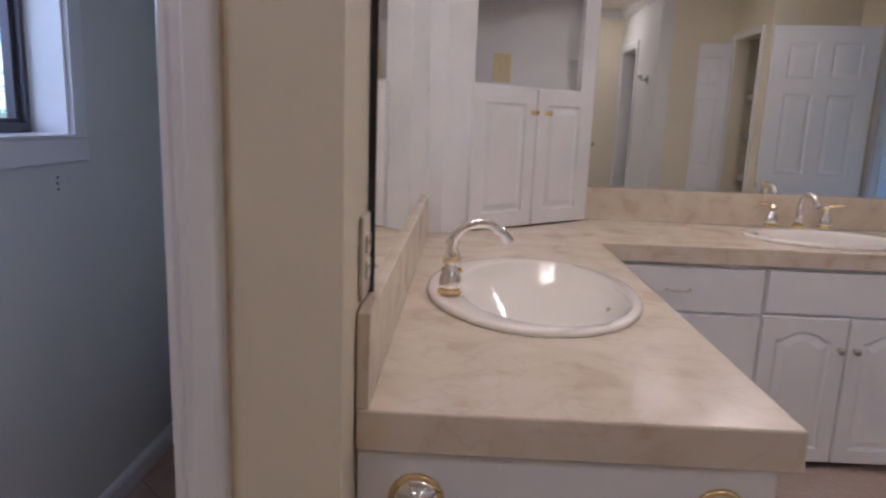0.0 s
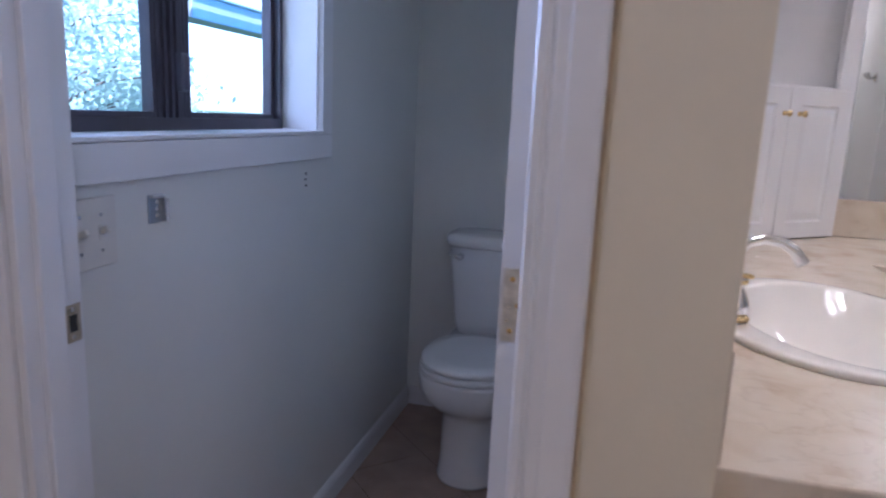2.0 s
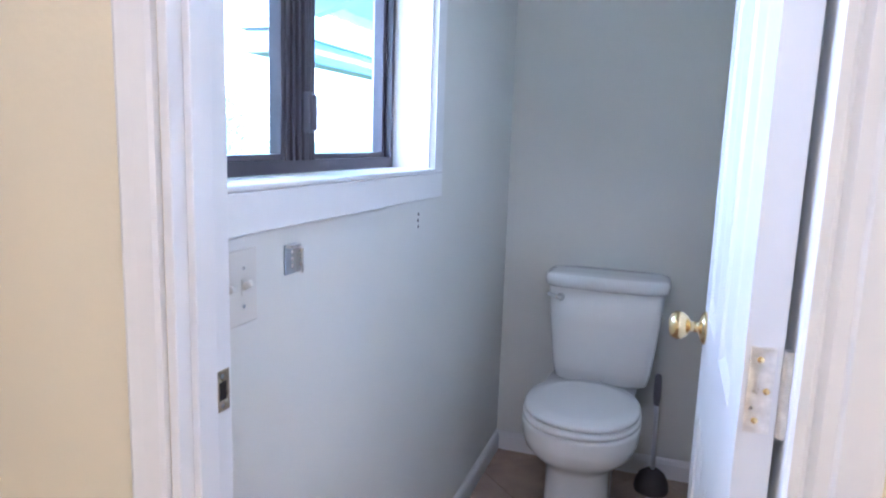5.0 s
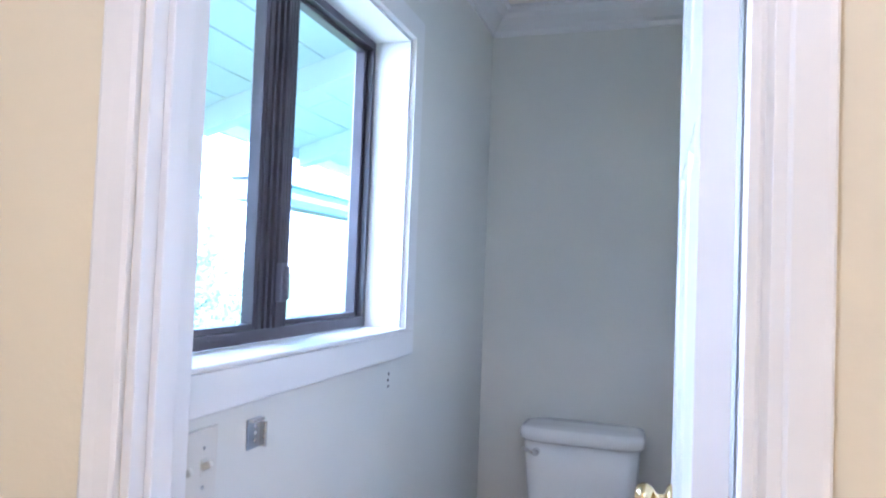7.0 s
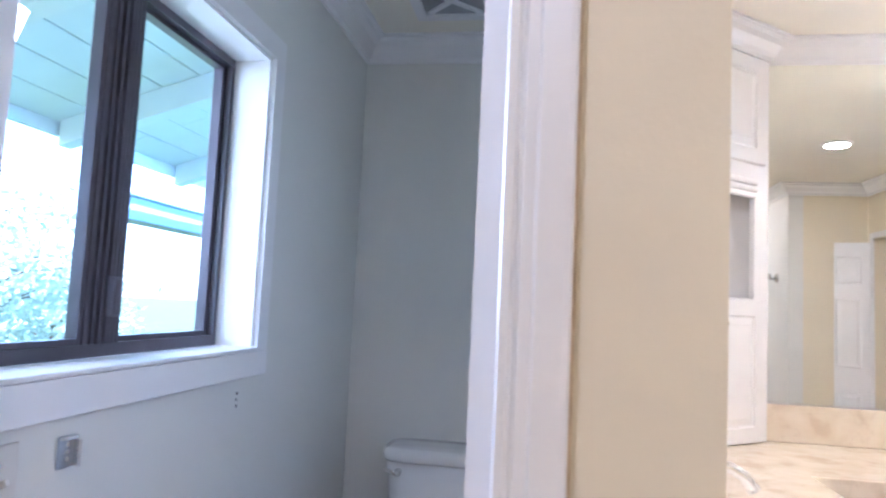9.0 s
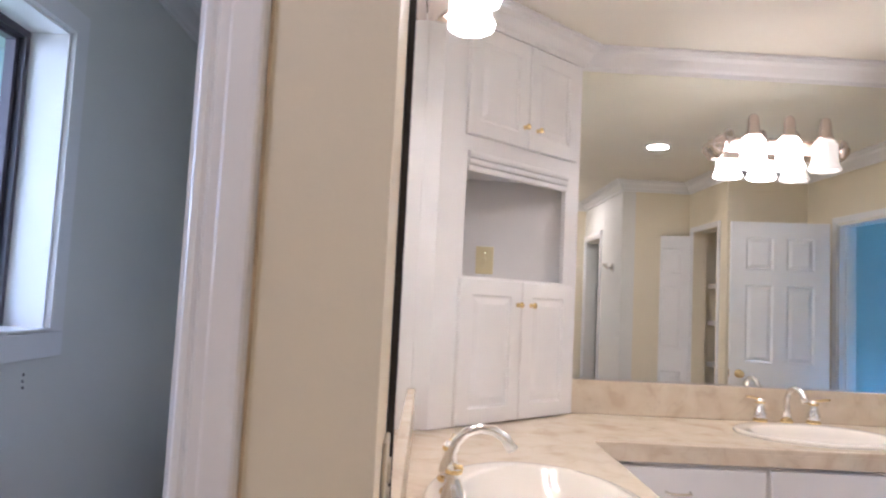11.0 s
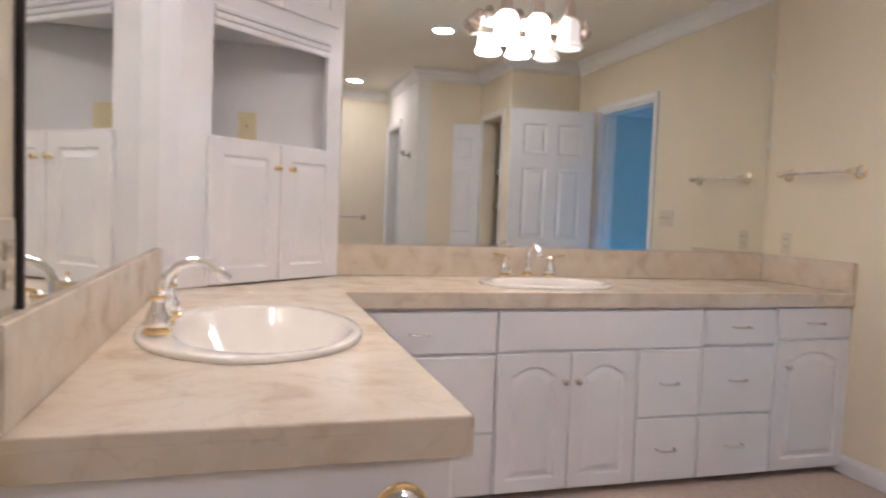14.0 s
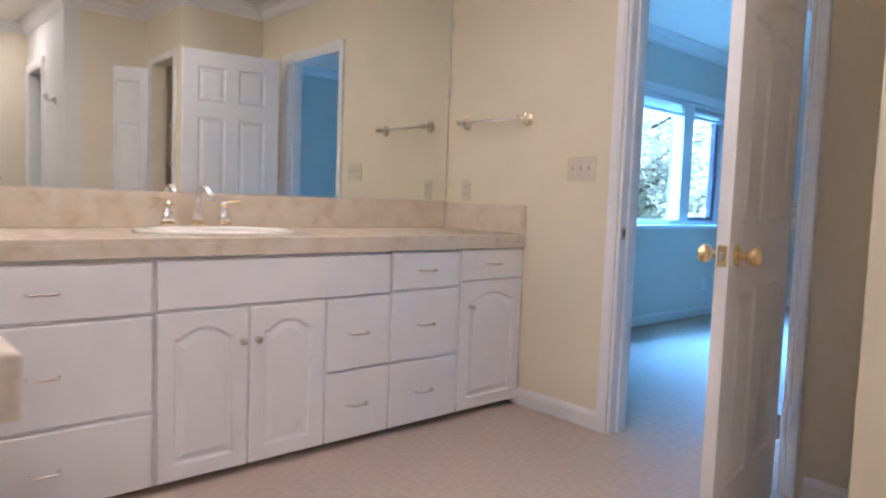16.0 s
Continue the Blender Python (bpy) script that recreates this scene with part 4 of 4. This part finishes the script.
# closet shelves
for z in (0.42, 0.88, 1.25, 1.58):
    sh = empty("closet_shelf", pose(0, 0, z), "white painted shelf in the open closet", "shelf", "closet shelves")
    part("board", boxes((2.62, XR - 0.001, -0.949, -0.291, -0.010, 0.010), bevel=0.001), SHELF, sh)
    part("lip", boxes((2.602, 2.619, -0.949, -0.291, -0.032, 0.011), bevel=0.002), SHELF, sh)

# ---- toilet ----
def loft(rows, n=40, power=2.0):
    """Rings of superellipses: half x, half y front, half y back, centre y, z."""
    bm = bmesh.new()
    rings = []
    for ax, yf, yb, cy, z in rows:
        ring = []
        for i in range(n):
            a = 2 * math.pi * i / n
            c, s_ = math.cos(a), math.sin(a)
            x = ax * abs(c) ** (2 / power) * (1 if c >= 0 else -1)
            y = (yb if s_ >= 0 else yf) * abs(s_) ** (2 / power) * (1 if s_ >= 0 else -1)
            ring.append(bm.verts.new((x, cy + y, z)))
        rings.append(ring)
    for a, b in zip(rings, rings[1:]):
        for i in range(n):
            bm.faces.new([a[i], a[(i + 1) % n], b[(i + 1) % n], b[i]])
    bm.faces.new(rings[0]), bm.faces.new(rings[-1])
    bmesh.ops.recalc_face_normals(bm, faces=bm.faces)
    return bm


TX = -0.530
toilet = empty("toilet", pose(TX, 0, 0.006), "white two-piece toilet with its lid closed", "toilet")
part("tank", loft([(0.150, 0.080, 0.075, 1.735, 0.415), (0.168, 0.090, 0.085, 1.735, 0.425), (0.178, 0.096, 0.092, 1.735, 0.470), (0.196, 0.105, 0.100, 1.735, 0.640), (0.205, 0.112, 0.108, 1.735, 0.768)], 56, 5.0), CHINA, toilet, "", True)
part("tank_lid", loft([(0.212, 0.118, 0.112, 1.735, 0.770), (0.219, 0.125, 0.116, 1.735, 0.777), (0.220, 0.126, 0.116, 1.735, 0.800), (0.214, 0.120, 0.112, 1.735, 0.812), (0.190, 0.098, 0.095, 1.735, 0.816), (0.05, 0.03, 0.03, 1.735, 0.817)], 56, 5.0), CHINA, toilet, "", True)
BX = -0.026
part("bowl", loft([(0.112, 0.140, 0.31, 1.390, 0.0), (0.114, 0.143, 0.32, 1.390, 0.012), (0.106, 0.132, 0.31, 1.390, 0.060), (0.104, 0.126, 0.30, 1.390, 0.170), (0.106, 0.130, 0.28, 1.390, 0.240), (0.120, 0.145, 0.27, 1.390, 0.262), (0.152, 0.178, 0.27, 1.390, 0.285), (0.177, 0.203, 0.26, 1.390, 0.315), (0.188, 0.214, 0.26, 1.390, 0.350), (0.190, 0.217, 0.26, 1.390, 0.388), (0.188, 0.215, 0.26, 1.390, 0.400)], 48, 2.3), CHINA, toilet, "", True)
part("pedestal_back", loft([(0.100, 0.10, 0.16, 1.650, 0.0), (0.100, 0.10, 0.16, 1.650, 0.30), (0.150, 0.12, 0.17, 1.650, 0.380), (0.160, 0.12, 0.17, 1.650, 0.414)], 40, 3.0), CHINA, toilet, "", True)
SEAT = material("white_plastic_seat", (0.82, 0.81, 0.78), 0.22, var=0.01)
part("seat", loft([(0.182, 0.212, 0.21, 1.390, 0.4015), (0.189, 0.219, 0.215, 1.390, 0.406), (0.189, 0.219, 0.215, 1.390, 0.418), (0.184, 0.214, 0.21, 1.390, 0.4225)], 48, 2.2), SEAT, toilet, "", True)
part("seat_lid", loft([(0.178, 0.206, 0.20, 1.392, 0.4255), (0.185, 0.213, 0.205, 1.392, 0.430), (0.185, 0.213, 0.205, 1.392, 0.440), (0.178, 0.204, 0.20, 1.392, 0.448), (0.133, 0.155, 0.16, 1.392, 0.4515), (0.03, 0.03, 0.03, 1.392, 0.452)], 48, 2.2), SEAT, toilet, "", True)
for piece in toilet.children:
    if not piece.name.startswith("tank"):
        piece.location.x = BX
for x in (-0.075, 0.075):
    part("seat_hinge", loft([(0.018, 0.016, 0.016, 1.612, 0.402), (0.018, 0.016, 0.016, 1.612, 0.436), (0.012, 0.011, 0.011, 1.612, 0.442)], 16, 3.0), SEAT, toilet, "", True)
lv = part("flush_lever", tube([(-0.150, 1.624, 0.735), (-0.150, 1.606, 0.735), (-0.158, 1.598, 0.737), (-0.195, 1.600, 0.748)], [0.014, 0.013, 0.007, 0.006], 14), CHROME, toilet, "chrome flush lever", True)

brush = empty("toilet_brush", pose(-0.318, 1.748, 0.006), "grey toilet brush in a dark round holder", "toilet brush")
part("holder", lathe([(0, 0), (0.062, 0), (0.064, 0.010), (0.060, 0.035), (0.048, 0.062), (0.030, 0.078), (0.016, 0.084), (0, 0.085)], 28), material("dark_rubber", (0.05, 0.04, 0.04), 0.55, var=0.2), brush, "", True)
part("handle", tube([(0, 0, 0.083), (-0.004, 0, 0.300), (-0.006, 0, 0.335)], [0.008, 0.008, 0.010], 12), material("grey_plastic_handle", (0.72, 0.72, 0.73), 0.35, var=0.05), brush, "", True)
grip = tube([(-0.006, 0, 0.335), (-0.0065, 0, 0.360), (-0.007, 0, 0.400), (-0.0075, 0, 0.448), (-0.008, 0, 0.456)], [0.010, 0.014, 0.015, 0.012, 0.004], 14)
part("grip", grip, material("dark_grey_grip", (0.16, 0.15, 0.17), 0.4, var=0.1), brush, "", True)

vent = empty("ceiling_vent", pose(-0.545, 1.500, WC_CEILING), "white square ceiling vent with angled vanes", "vent")
part("frame", boxes((-0.150, 0.150, -0.150, -0.112, -0.014, -0.001), (-0.150, 0.150, 0.112, 0.150, -0.014, -0.001), (-0.150, -0.112, -0.112, 0.112, -0.014, -0.001), (0.112, 0.150, -0.112, 0.112, -0.014, -0.001), bevel=0.002), WHITE, vent)
part("backing", boxes((-0.112, 0.112, -0.112, 0.112, -0.003, -0.001)), material("grey_vent_interior", (0.30, 0.30, 0.31), 0.6, var=0.2), vent, "grey vent interior")
for i in range(2):
    bm = box(bmesh.new(), -0.014, 0.009, -0.135, 0.135, -0.012, -0.005, 0.001, 1)
    placed(part("vane", bm, WHITE, vent), pose(-0.0 + 0.0, 0, -0.0005 * i, 0, 0, 45 + 90 * i))

# ---- toilet window ----
FX0, FX1 = XW - 0.152, XW - 0.102        # frame depth
casing("trim_window", (XW, WY0, WZ0), (0, 1, 0), (1, 0, 0), WY1 - WY0, WZ1 - WZ0, "white painted window casing", [(0.0, 0.0), (0.0, 0.016), (0.062, 0.016), (0.066, 0.012), (0.066, 0.0)])
structure("trim_window_apron", boxes((XW + 0.0005, XW + 0.016, WY0 - 0.03, WY1 + 0.066, WZ0 - 0.066, WZ0 - 0.0005), bevel=0.002), WHITE, "white painted board under the window")
structure("window_sill", boxes((FX1, XW + 0.018, WY0 + 0.0005, WY1 - 0.0005, WZ0 + 0.0005, WZ0 + 0.010), bevel=0.003), WHITE, "white painted window sill")
structure("trim_window_reveal", boxes((FX1, XW + 0.001, WY1 - 0.008, WY1 - 0.0005, WZ0 + 0.010, WZ1 - 0.001), (FX1, XW + 0.001, WY0 + 0.0005, WY0 + 0.008, WZ0 + 0.010, WZ1 - 0.001), (FX1, XW + 0.001, WY0 + 0.008, WY1 - 0.008, WZ1 - 0.009, WZ1 - 0.001)), WHITE, "white painted window reveal")
win = structure("window_1", boxes((FX0, FX1, WY0 + 0.001, WY1 - 0.001, WZ0 + 0.010, WZ0 + 0.036), (FX0, FX1, WY0 + 0.001, WY1 - 0.001, WZ1 - 0.030, WZ1 - 0.002), (FX0, FX1, WY0 + 0.001, WY0 + 0.024, WZ0 + 0.036, WZ1 - 0.030), (FX0, FX1, WY1 - 0.024, WY1 - 0.001, WZ0 + 0.036, WZ1 - 0.030)), BRONZE, "dark bronze aluminium sliding window")
ZB, ZT = WZ0 + 0.036, WZ1 - 0.030
for name, y0, y1, dx in (("sash", WY0 + 0.024, 0.452, 0.008), ("sash", 0.478, WY1 - 0.024, -0.008)):
    w0, w1 = (0.020, 0.062) if y0 < 0.1 else (0.056, 0.016)
    xa, xb = FX0 + 0.012 + dx, FX1 - 0.010 + dx
    sa = part(name, boxes((xa, xb, y0, y0 + w0, ZB, ZT), (xa, xb, y1 - w1, y1, ZB, ZT), (xa, xb, y0 + w0, y1 - w1, ZB, ZB + 0.012), (xa, xb, y0 + w0, y1 - w1, ZT - 0.012, ZT), bevel=0.0015), BRONZE, win)
    g = part("pane", boxes(((xa + xb) / 2 - 0.002, (xa + xb) / 2 + 0.002, y0 + w0 - 0.002, y1 - w1 + 0.002, ZB + 0.010, ZT - 0.010)), GLASS, sa)
    g.visible_shadow = False
for y in (0.406, 0.426, 0.444, 0.460, 0.474, 0.490, 0.506):
    part("meeting_rib", boxes((FX1 - 0.004, FX1 + 0.010 - 0.010 * abs(y - 0.460) / 0.06, y - 0.0045, y + 0.0045, ZB, ZT), bevel=0.0012), BRONZE, win)
part("window_latch", boxes((FX1 + 0.010, FX1 + 0.024, 0.450, 0.474, ZB + 0.055, ZB + 0.135), (FX1 + 0.012, FX1 + 0.034, 0.460, 0.466, ZB + 0.060, ZB + 0.130), bevel=0.002), material("grey_latch", (0.16, 0.15, 0.18), 0.4, 0.4, var=0.1), win, "grey metal window latch")

# ---- bedroom window ----
BW0, BW1, BZ0, BZ1 = 5.15, 7.05, 0.87, 2.0
casing("trim_bedroom_window", (BW0, 2.45, BZ0), (1, 0, 0), (0, -1, 0), BW1 - BW0, BZ1 - BZ0, "white painted casing round the bedroom window", [(0.0, 0.0), (0.0, 0.016), (0.075, 0.018), (0.080, 0.0)])
structure("window_sill_bedroom", boxes((BW0 - 0.08, BW1 + 0.08, 2.415, 2.60, BZ0 - 0.03, BZ0 + 0.004), bevel=0.004), WHITE, "white painted sill of the bedroom window")
bw = structure("window_2", boxes((BW0 + 0.001, BW1 - 0.001, 2.54, 2.60, BZ0 + 0.005, BZ0 + 0.045), (BW0 + 0.001, BW1 - 0.001, 2.54, 2.60, BZ1 - 0.04, BZ1 - 0.001), (BW0 + 0.001, BW0 + 0.04, 2.54, 2.60, BZ0 + 0.045, BZ1 - 0.04), (BW1 - 0.04, BW1 - 0.001, 2.54, 2.60, BZ0 + 0.045, BZ1 - 0.04), (6.23, 6.40, 2.47, 2.60, BZ0 + 0.045, BZ1 - 0.04)), WHITE, "wide white bedroom window with a fixed and a sliding pane")
sa = part("sash", boxes((6.40, 6.45, 2.53, 2.575, BZ0 + 0.045, BZ1 - 0.04), (6.94, 7.00, 2.53, 2.575, BZ0 + 0.045, BZ1 - 0.04), (6.45, 6.94, 2.53, 2.575, BZ0 + 0.045, BZ0 + 0.075), (6.45, 6.94, 2.53, 2.575, BZ1 - 0.08, BZ1 - 0.04)), BRONZE, bw, "dark bronze sliding sash")
for x0, x1 in ((BW0 + 0.04, 6.23), (6.40, 7.01)):
    g = part("pane", boxes((x0, x1, 2.578, 2.582, BZ0 + 0.045, BZ1 - 0.04)), GLASS, bw)
    g.visible_shadow = False
blind = empty("window_blind", pose(0, 2.50, 0), "white slatted blind raised to the window head", "blind")
part("head_rail", boxes((BW0 + 0.01, BW1 - 0.01, -0.03, 0.02, 1.958, 1.995), bevel=0.003), WHITE, blind)
for i in range(6):
    part("slat", boxes((BW0 + 0.015, BW1 - 0.015, -0.026, 0.016, 1.885 + i * 0.0115, 1.8875 + i * 0.0115)), WHITE, blind)
part("bottom_rail", boxes((BW0 + 0.015, BW1 - 0.015, -0.026, 0.016, 1.862, 1.880), bevel=0.003), WHITE, blind)

# ---- outside ----
GRASS = material("lawn", (0.06, 0.09, 0.03), 0.9, var=0.3, scale=0.8, bump=0.8, bump_scale=30)
tagged(part("ground", boxes((-400, 400, -400, 400, -3.2, -3.0)), GRASS), "rough green lawn reaching the horizon", "ground", kind="structure")

eave = empty("eave", pose(0, 0, 0), "white boarded roof overhang with rafters", "eave")
SL = (2.62 - 2.165) / (2.62 - 1.13)


def slope_box(y0, y1, x0, x1, dz0, dz1):
    bm = bmesh.new()
    vs = []
    for x in (x0, x1):
        zb = 2.62 + (x + 1.13) * SL
        vs.append([bm.verts.new((x, y, zb + d)) for y, d in ((y0, dz0), (y1, dz0), (y1, dz1), (y0, dz1))])
    a, b = vs
    for i in range(4):
        bm.faces.new([a[i], a[(i + 1) % 4], b[(i + 1) % 4], b[i]])
    bm.faces.new(a), bm.faces.new(b)
    bmesh.ops.recalc_face_normals(bm, faces=bm.faces)
    return bm


for i in range(8):
    x1 = -1.13 - i * 0.187
    for j, (ya, yb) in enumerate(((-2.0, 0.9), (0.9, 2.3), (2.3, 4.2))):
        off = 0.35 * (i % 2)
        part("soffit_board", slope_box(ya + off + 0.003, yb + off - 0.003, x1 - 0.178, x1, 0.0, 0.02), SOFFIT, eave)
part("roof_deck", slope_box(-2.2, 4.8, -2.66, -1.13, 0.024, 0.06), DARK, eave, "dark roof deck above the boards")
for y in (-1.4, 0.1, 1.15, 2.2, 3.25, 4.3):
    part("rafter", slope_box(y - 0.045, y + 0.045, -2.60, -1.13, -0.13, -0.002), SOFFIT, eave)
part("fascia", boxes((-2.66, -2.625, -2.2, 4.8, 2.10, 2.26)), SOFFIT, eave)
# darker than the soffit: the shade on the beam's face is in this grey
SHADED_BEAM = material("beam_with_shade_in_colour", (0.26, 0.28, 0.30), 0.6, var=0.1, scale=4)
beam = tagged(part("porch_beam", boxes((-3.05, -2.85, 3.10, 9.0, 1.80, 1.95), bevel=0.01), SHADED_BEAM), "porch beam outside the window, its shade put into a grey colour", "beam")
part("gutter", boxes((-3.10, -2.82, 3.08, 9.0, 1.953, 2.02), bevel=0.012), SOFFIT, beam, "white painted gutter on the beam")
for y in (8.2, 8.8):
    part("post", boxes((-3.02, -2.88, y - 0.07, y + 0.07, -3.0, 1.80)), SOFFIT, beam)

LEAF = material("green_leaves", (0.12, 0.155, 0.125), 0.55, var=0.5, scale=2.5)
_n, _l = LEAF.node_tree.nodes, LEAF.node_tree.links
_through = _n.new("ShaderNodeBsdfTranslucent")
_through.inputs["Color"].default_value = (0.27, 0.32, 0.27, 1)
_both = _n.new("ShaderNodeAddShader")
_l.new(_n["Principled BSDF"].outputs[0], _both.inputs[0])
_l.new(_through.outputs[0], _both.inputs[1])
_l.new(_both.outputs[0], _n["Material Output"].inputs["Surface"])
BARK = material("grey_brown_bark", (0.13, 0.10, 0.075), 0.9, var=0.25, scale=9, bump=0.8, bump_scale=40)


def tree(place, height, spread, seed, needle=False):
    """A tapered trunk, limbs and a crown of many small leaves with gaps."""
    rnd = random.Random(seed)
    t = empty("tree", pose(*place), "leafy green garden tree" if not needle else "tall dark conifer", "tree", "garden trees")
    bits, tips = [], []
    bits.append(tube([(0, 0, -0.1), (0.1, 0.05, height * 0.3), (0.0, 0.1, height * 0.6), (0.1, 0, height * 0.95)], [height * 0.022, height * 0.017, height * 0.011, 0.02], 9))
    for k in range(26):
        z = height * rnd.uniform(0.22, 0.95)
        a = rnd.uniform(0, 2 * math.pi)
        r = spread * (1.05 - z / height if needle else math.sin(math.pi * min(1, max(0.12, (z / height - 0.15) / 0.9)))) * rnd.uniform(0.6, 1.1)
        end = Vector((math.cos(a) * r, math.sin(a) * r, z + (-0.05 if needle else 0.25) * r))
        bits.append(tube([(0.05, 0.05, z - 0.2), tuple(Vector((0, 0, z)).lerp(end, 0.5) + Vector((0, 0, 0.1))), tuple(end)], [height * 0.006, height * 0.004, 0.008], 5))
        tips += [Vector((0, 0, z)).lerp(end, f) for f in (0.35, 0.55, 0.75, 0.9, 1.0)]
    part("trunk", merge(*bits), BARK, t)
    verts, faces = [], []
    for tip in tips:
        for _ in range(80):
            c = tip + Vector((rnd.gauss(0, 0.26), rnd.gauss(0, 0.26), rnd.gauss(0, 0.20))) * spread / 2.2
            s = rnd.uniform(0.05, 0.11)
            u = Vector((rnd.gauss(0, 1), rnd.gauss(0, 1), rnd.gauss(0, 1))).normalized()
            v = u.orthogonal().normalized()
            i = len(verts)
            verts += [c - u * s, c + v * s * 0.45, c + u * s, c - v * s * 0.45]
            faces.append((i, i + 1, i + 2, i + 3))
    me = bpy.data.meshes.new("crown")
    me.from_pydata([tuple(v) for v in verts], [], faces)
    me.materials.append(LEAF)
    cr = new("crown", me)
    cr.parent = t
    return t


for i, (x, y, h, s) in enumerate(((-11, 3.0, 5.0, 2.4), (-12.5, 6.5, 5.6, 2.8), (-10.5, 9.5, 6.4, 2.8), (-14, 12.5, 6.8, 3.2), (-12, -0.5, 4.8, 2.4), (-16, 5.0, 5.2, 3.0), (-13, 15.0, 5.2, 2.6))):
    tree((x, y, -3.0), h * 0.96, s, 10 + i)
for i, (x, y, h, s) in enumerate(((8.2, 8.5, 7.6, 2.3), (10.2, 9.5, 7.0, 2.4), (12.8, 10.0, 6.6, 2.4), (15.0, 9.0, 6.5, 2.4), (6.4, 10.5, 6.4, 2.2), (18.5, 10.5, 7.0, 2.6), (14.0, 8.0, 7.4, 2.6), (16.8, 10.2, 8.0, 2.9), (20.0, 12.0, 8.2, 3.0), (11.6, 8.2, 7.4, 2.5), (17.5, 12.5, 8.4, 3.0))):
    tree((x, y, -3.0), h, s, 40 + i)

# ---- floor tiles ----
def clip(bm, co, no):
    bmesh.ops.bisect_plane(bm, geom=bm.verts[:] + bm.edges[:] + bm.faces[:], plane_co=co, plane_no=no, clear_outer=True)


for j in range(-6, 9):
    for i in range(-6, 9):
        turn = pose(-0.53, 0.80, 0, 0, 0, 45) @ Matrix.Translation((i * TW, j * TW, 0))
        c = turn @ Vector((TW / 2, TW / 2, 0))
        if not (XW - 0.22 < c.x < 0.1 and YD - 0.2 < c.y < YT + 0.22):
            continue
        bm = floor_tile(TW, TW)
        bmesh.ops.transform(bm, matrix=turn, verts=bm.verts)
        for co, no in (((XW + 0.001, 0, 0), (-1, 0, 0)), ((-0.1148, 0, 0), (1, 0, 0)), ((0, YD + 0.012, 0), (0, -1, 0)), ((0, YT - 0.001, 0), (0, 1, 0))):
            if bm.verts:
                clip(bm, co, no)
        if len(bm.faces) > 4:
            part("tile", bm, FLOOR_TILE, wc_floor)
        else:
            bm.free()
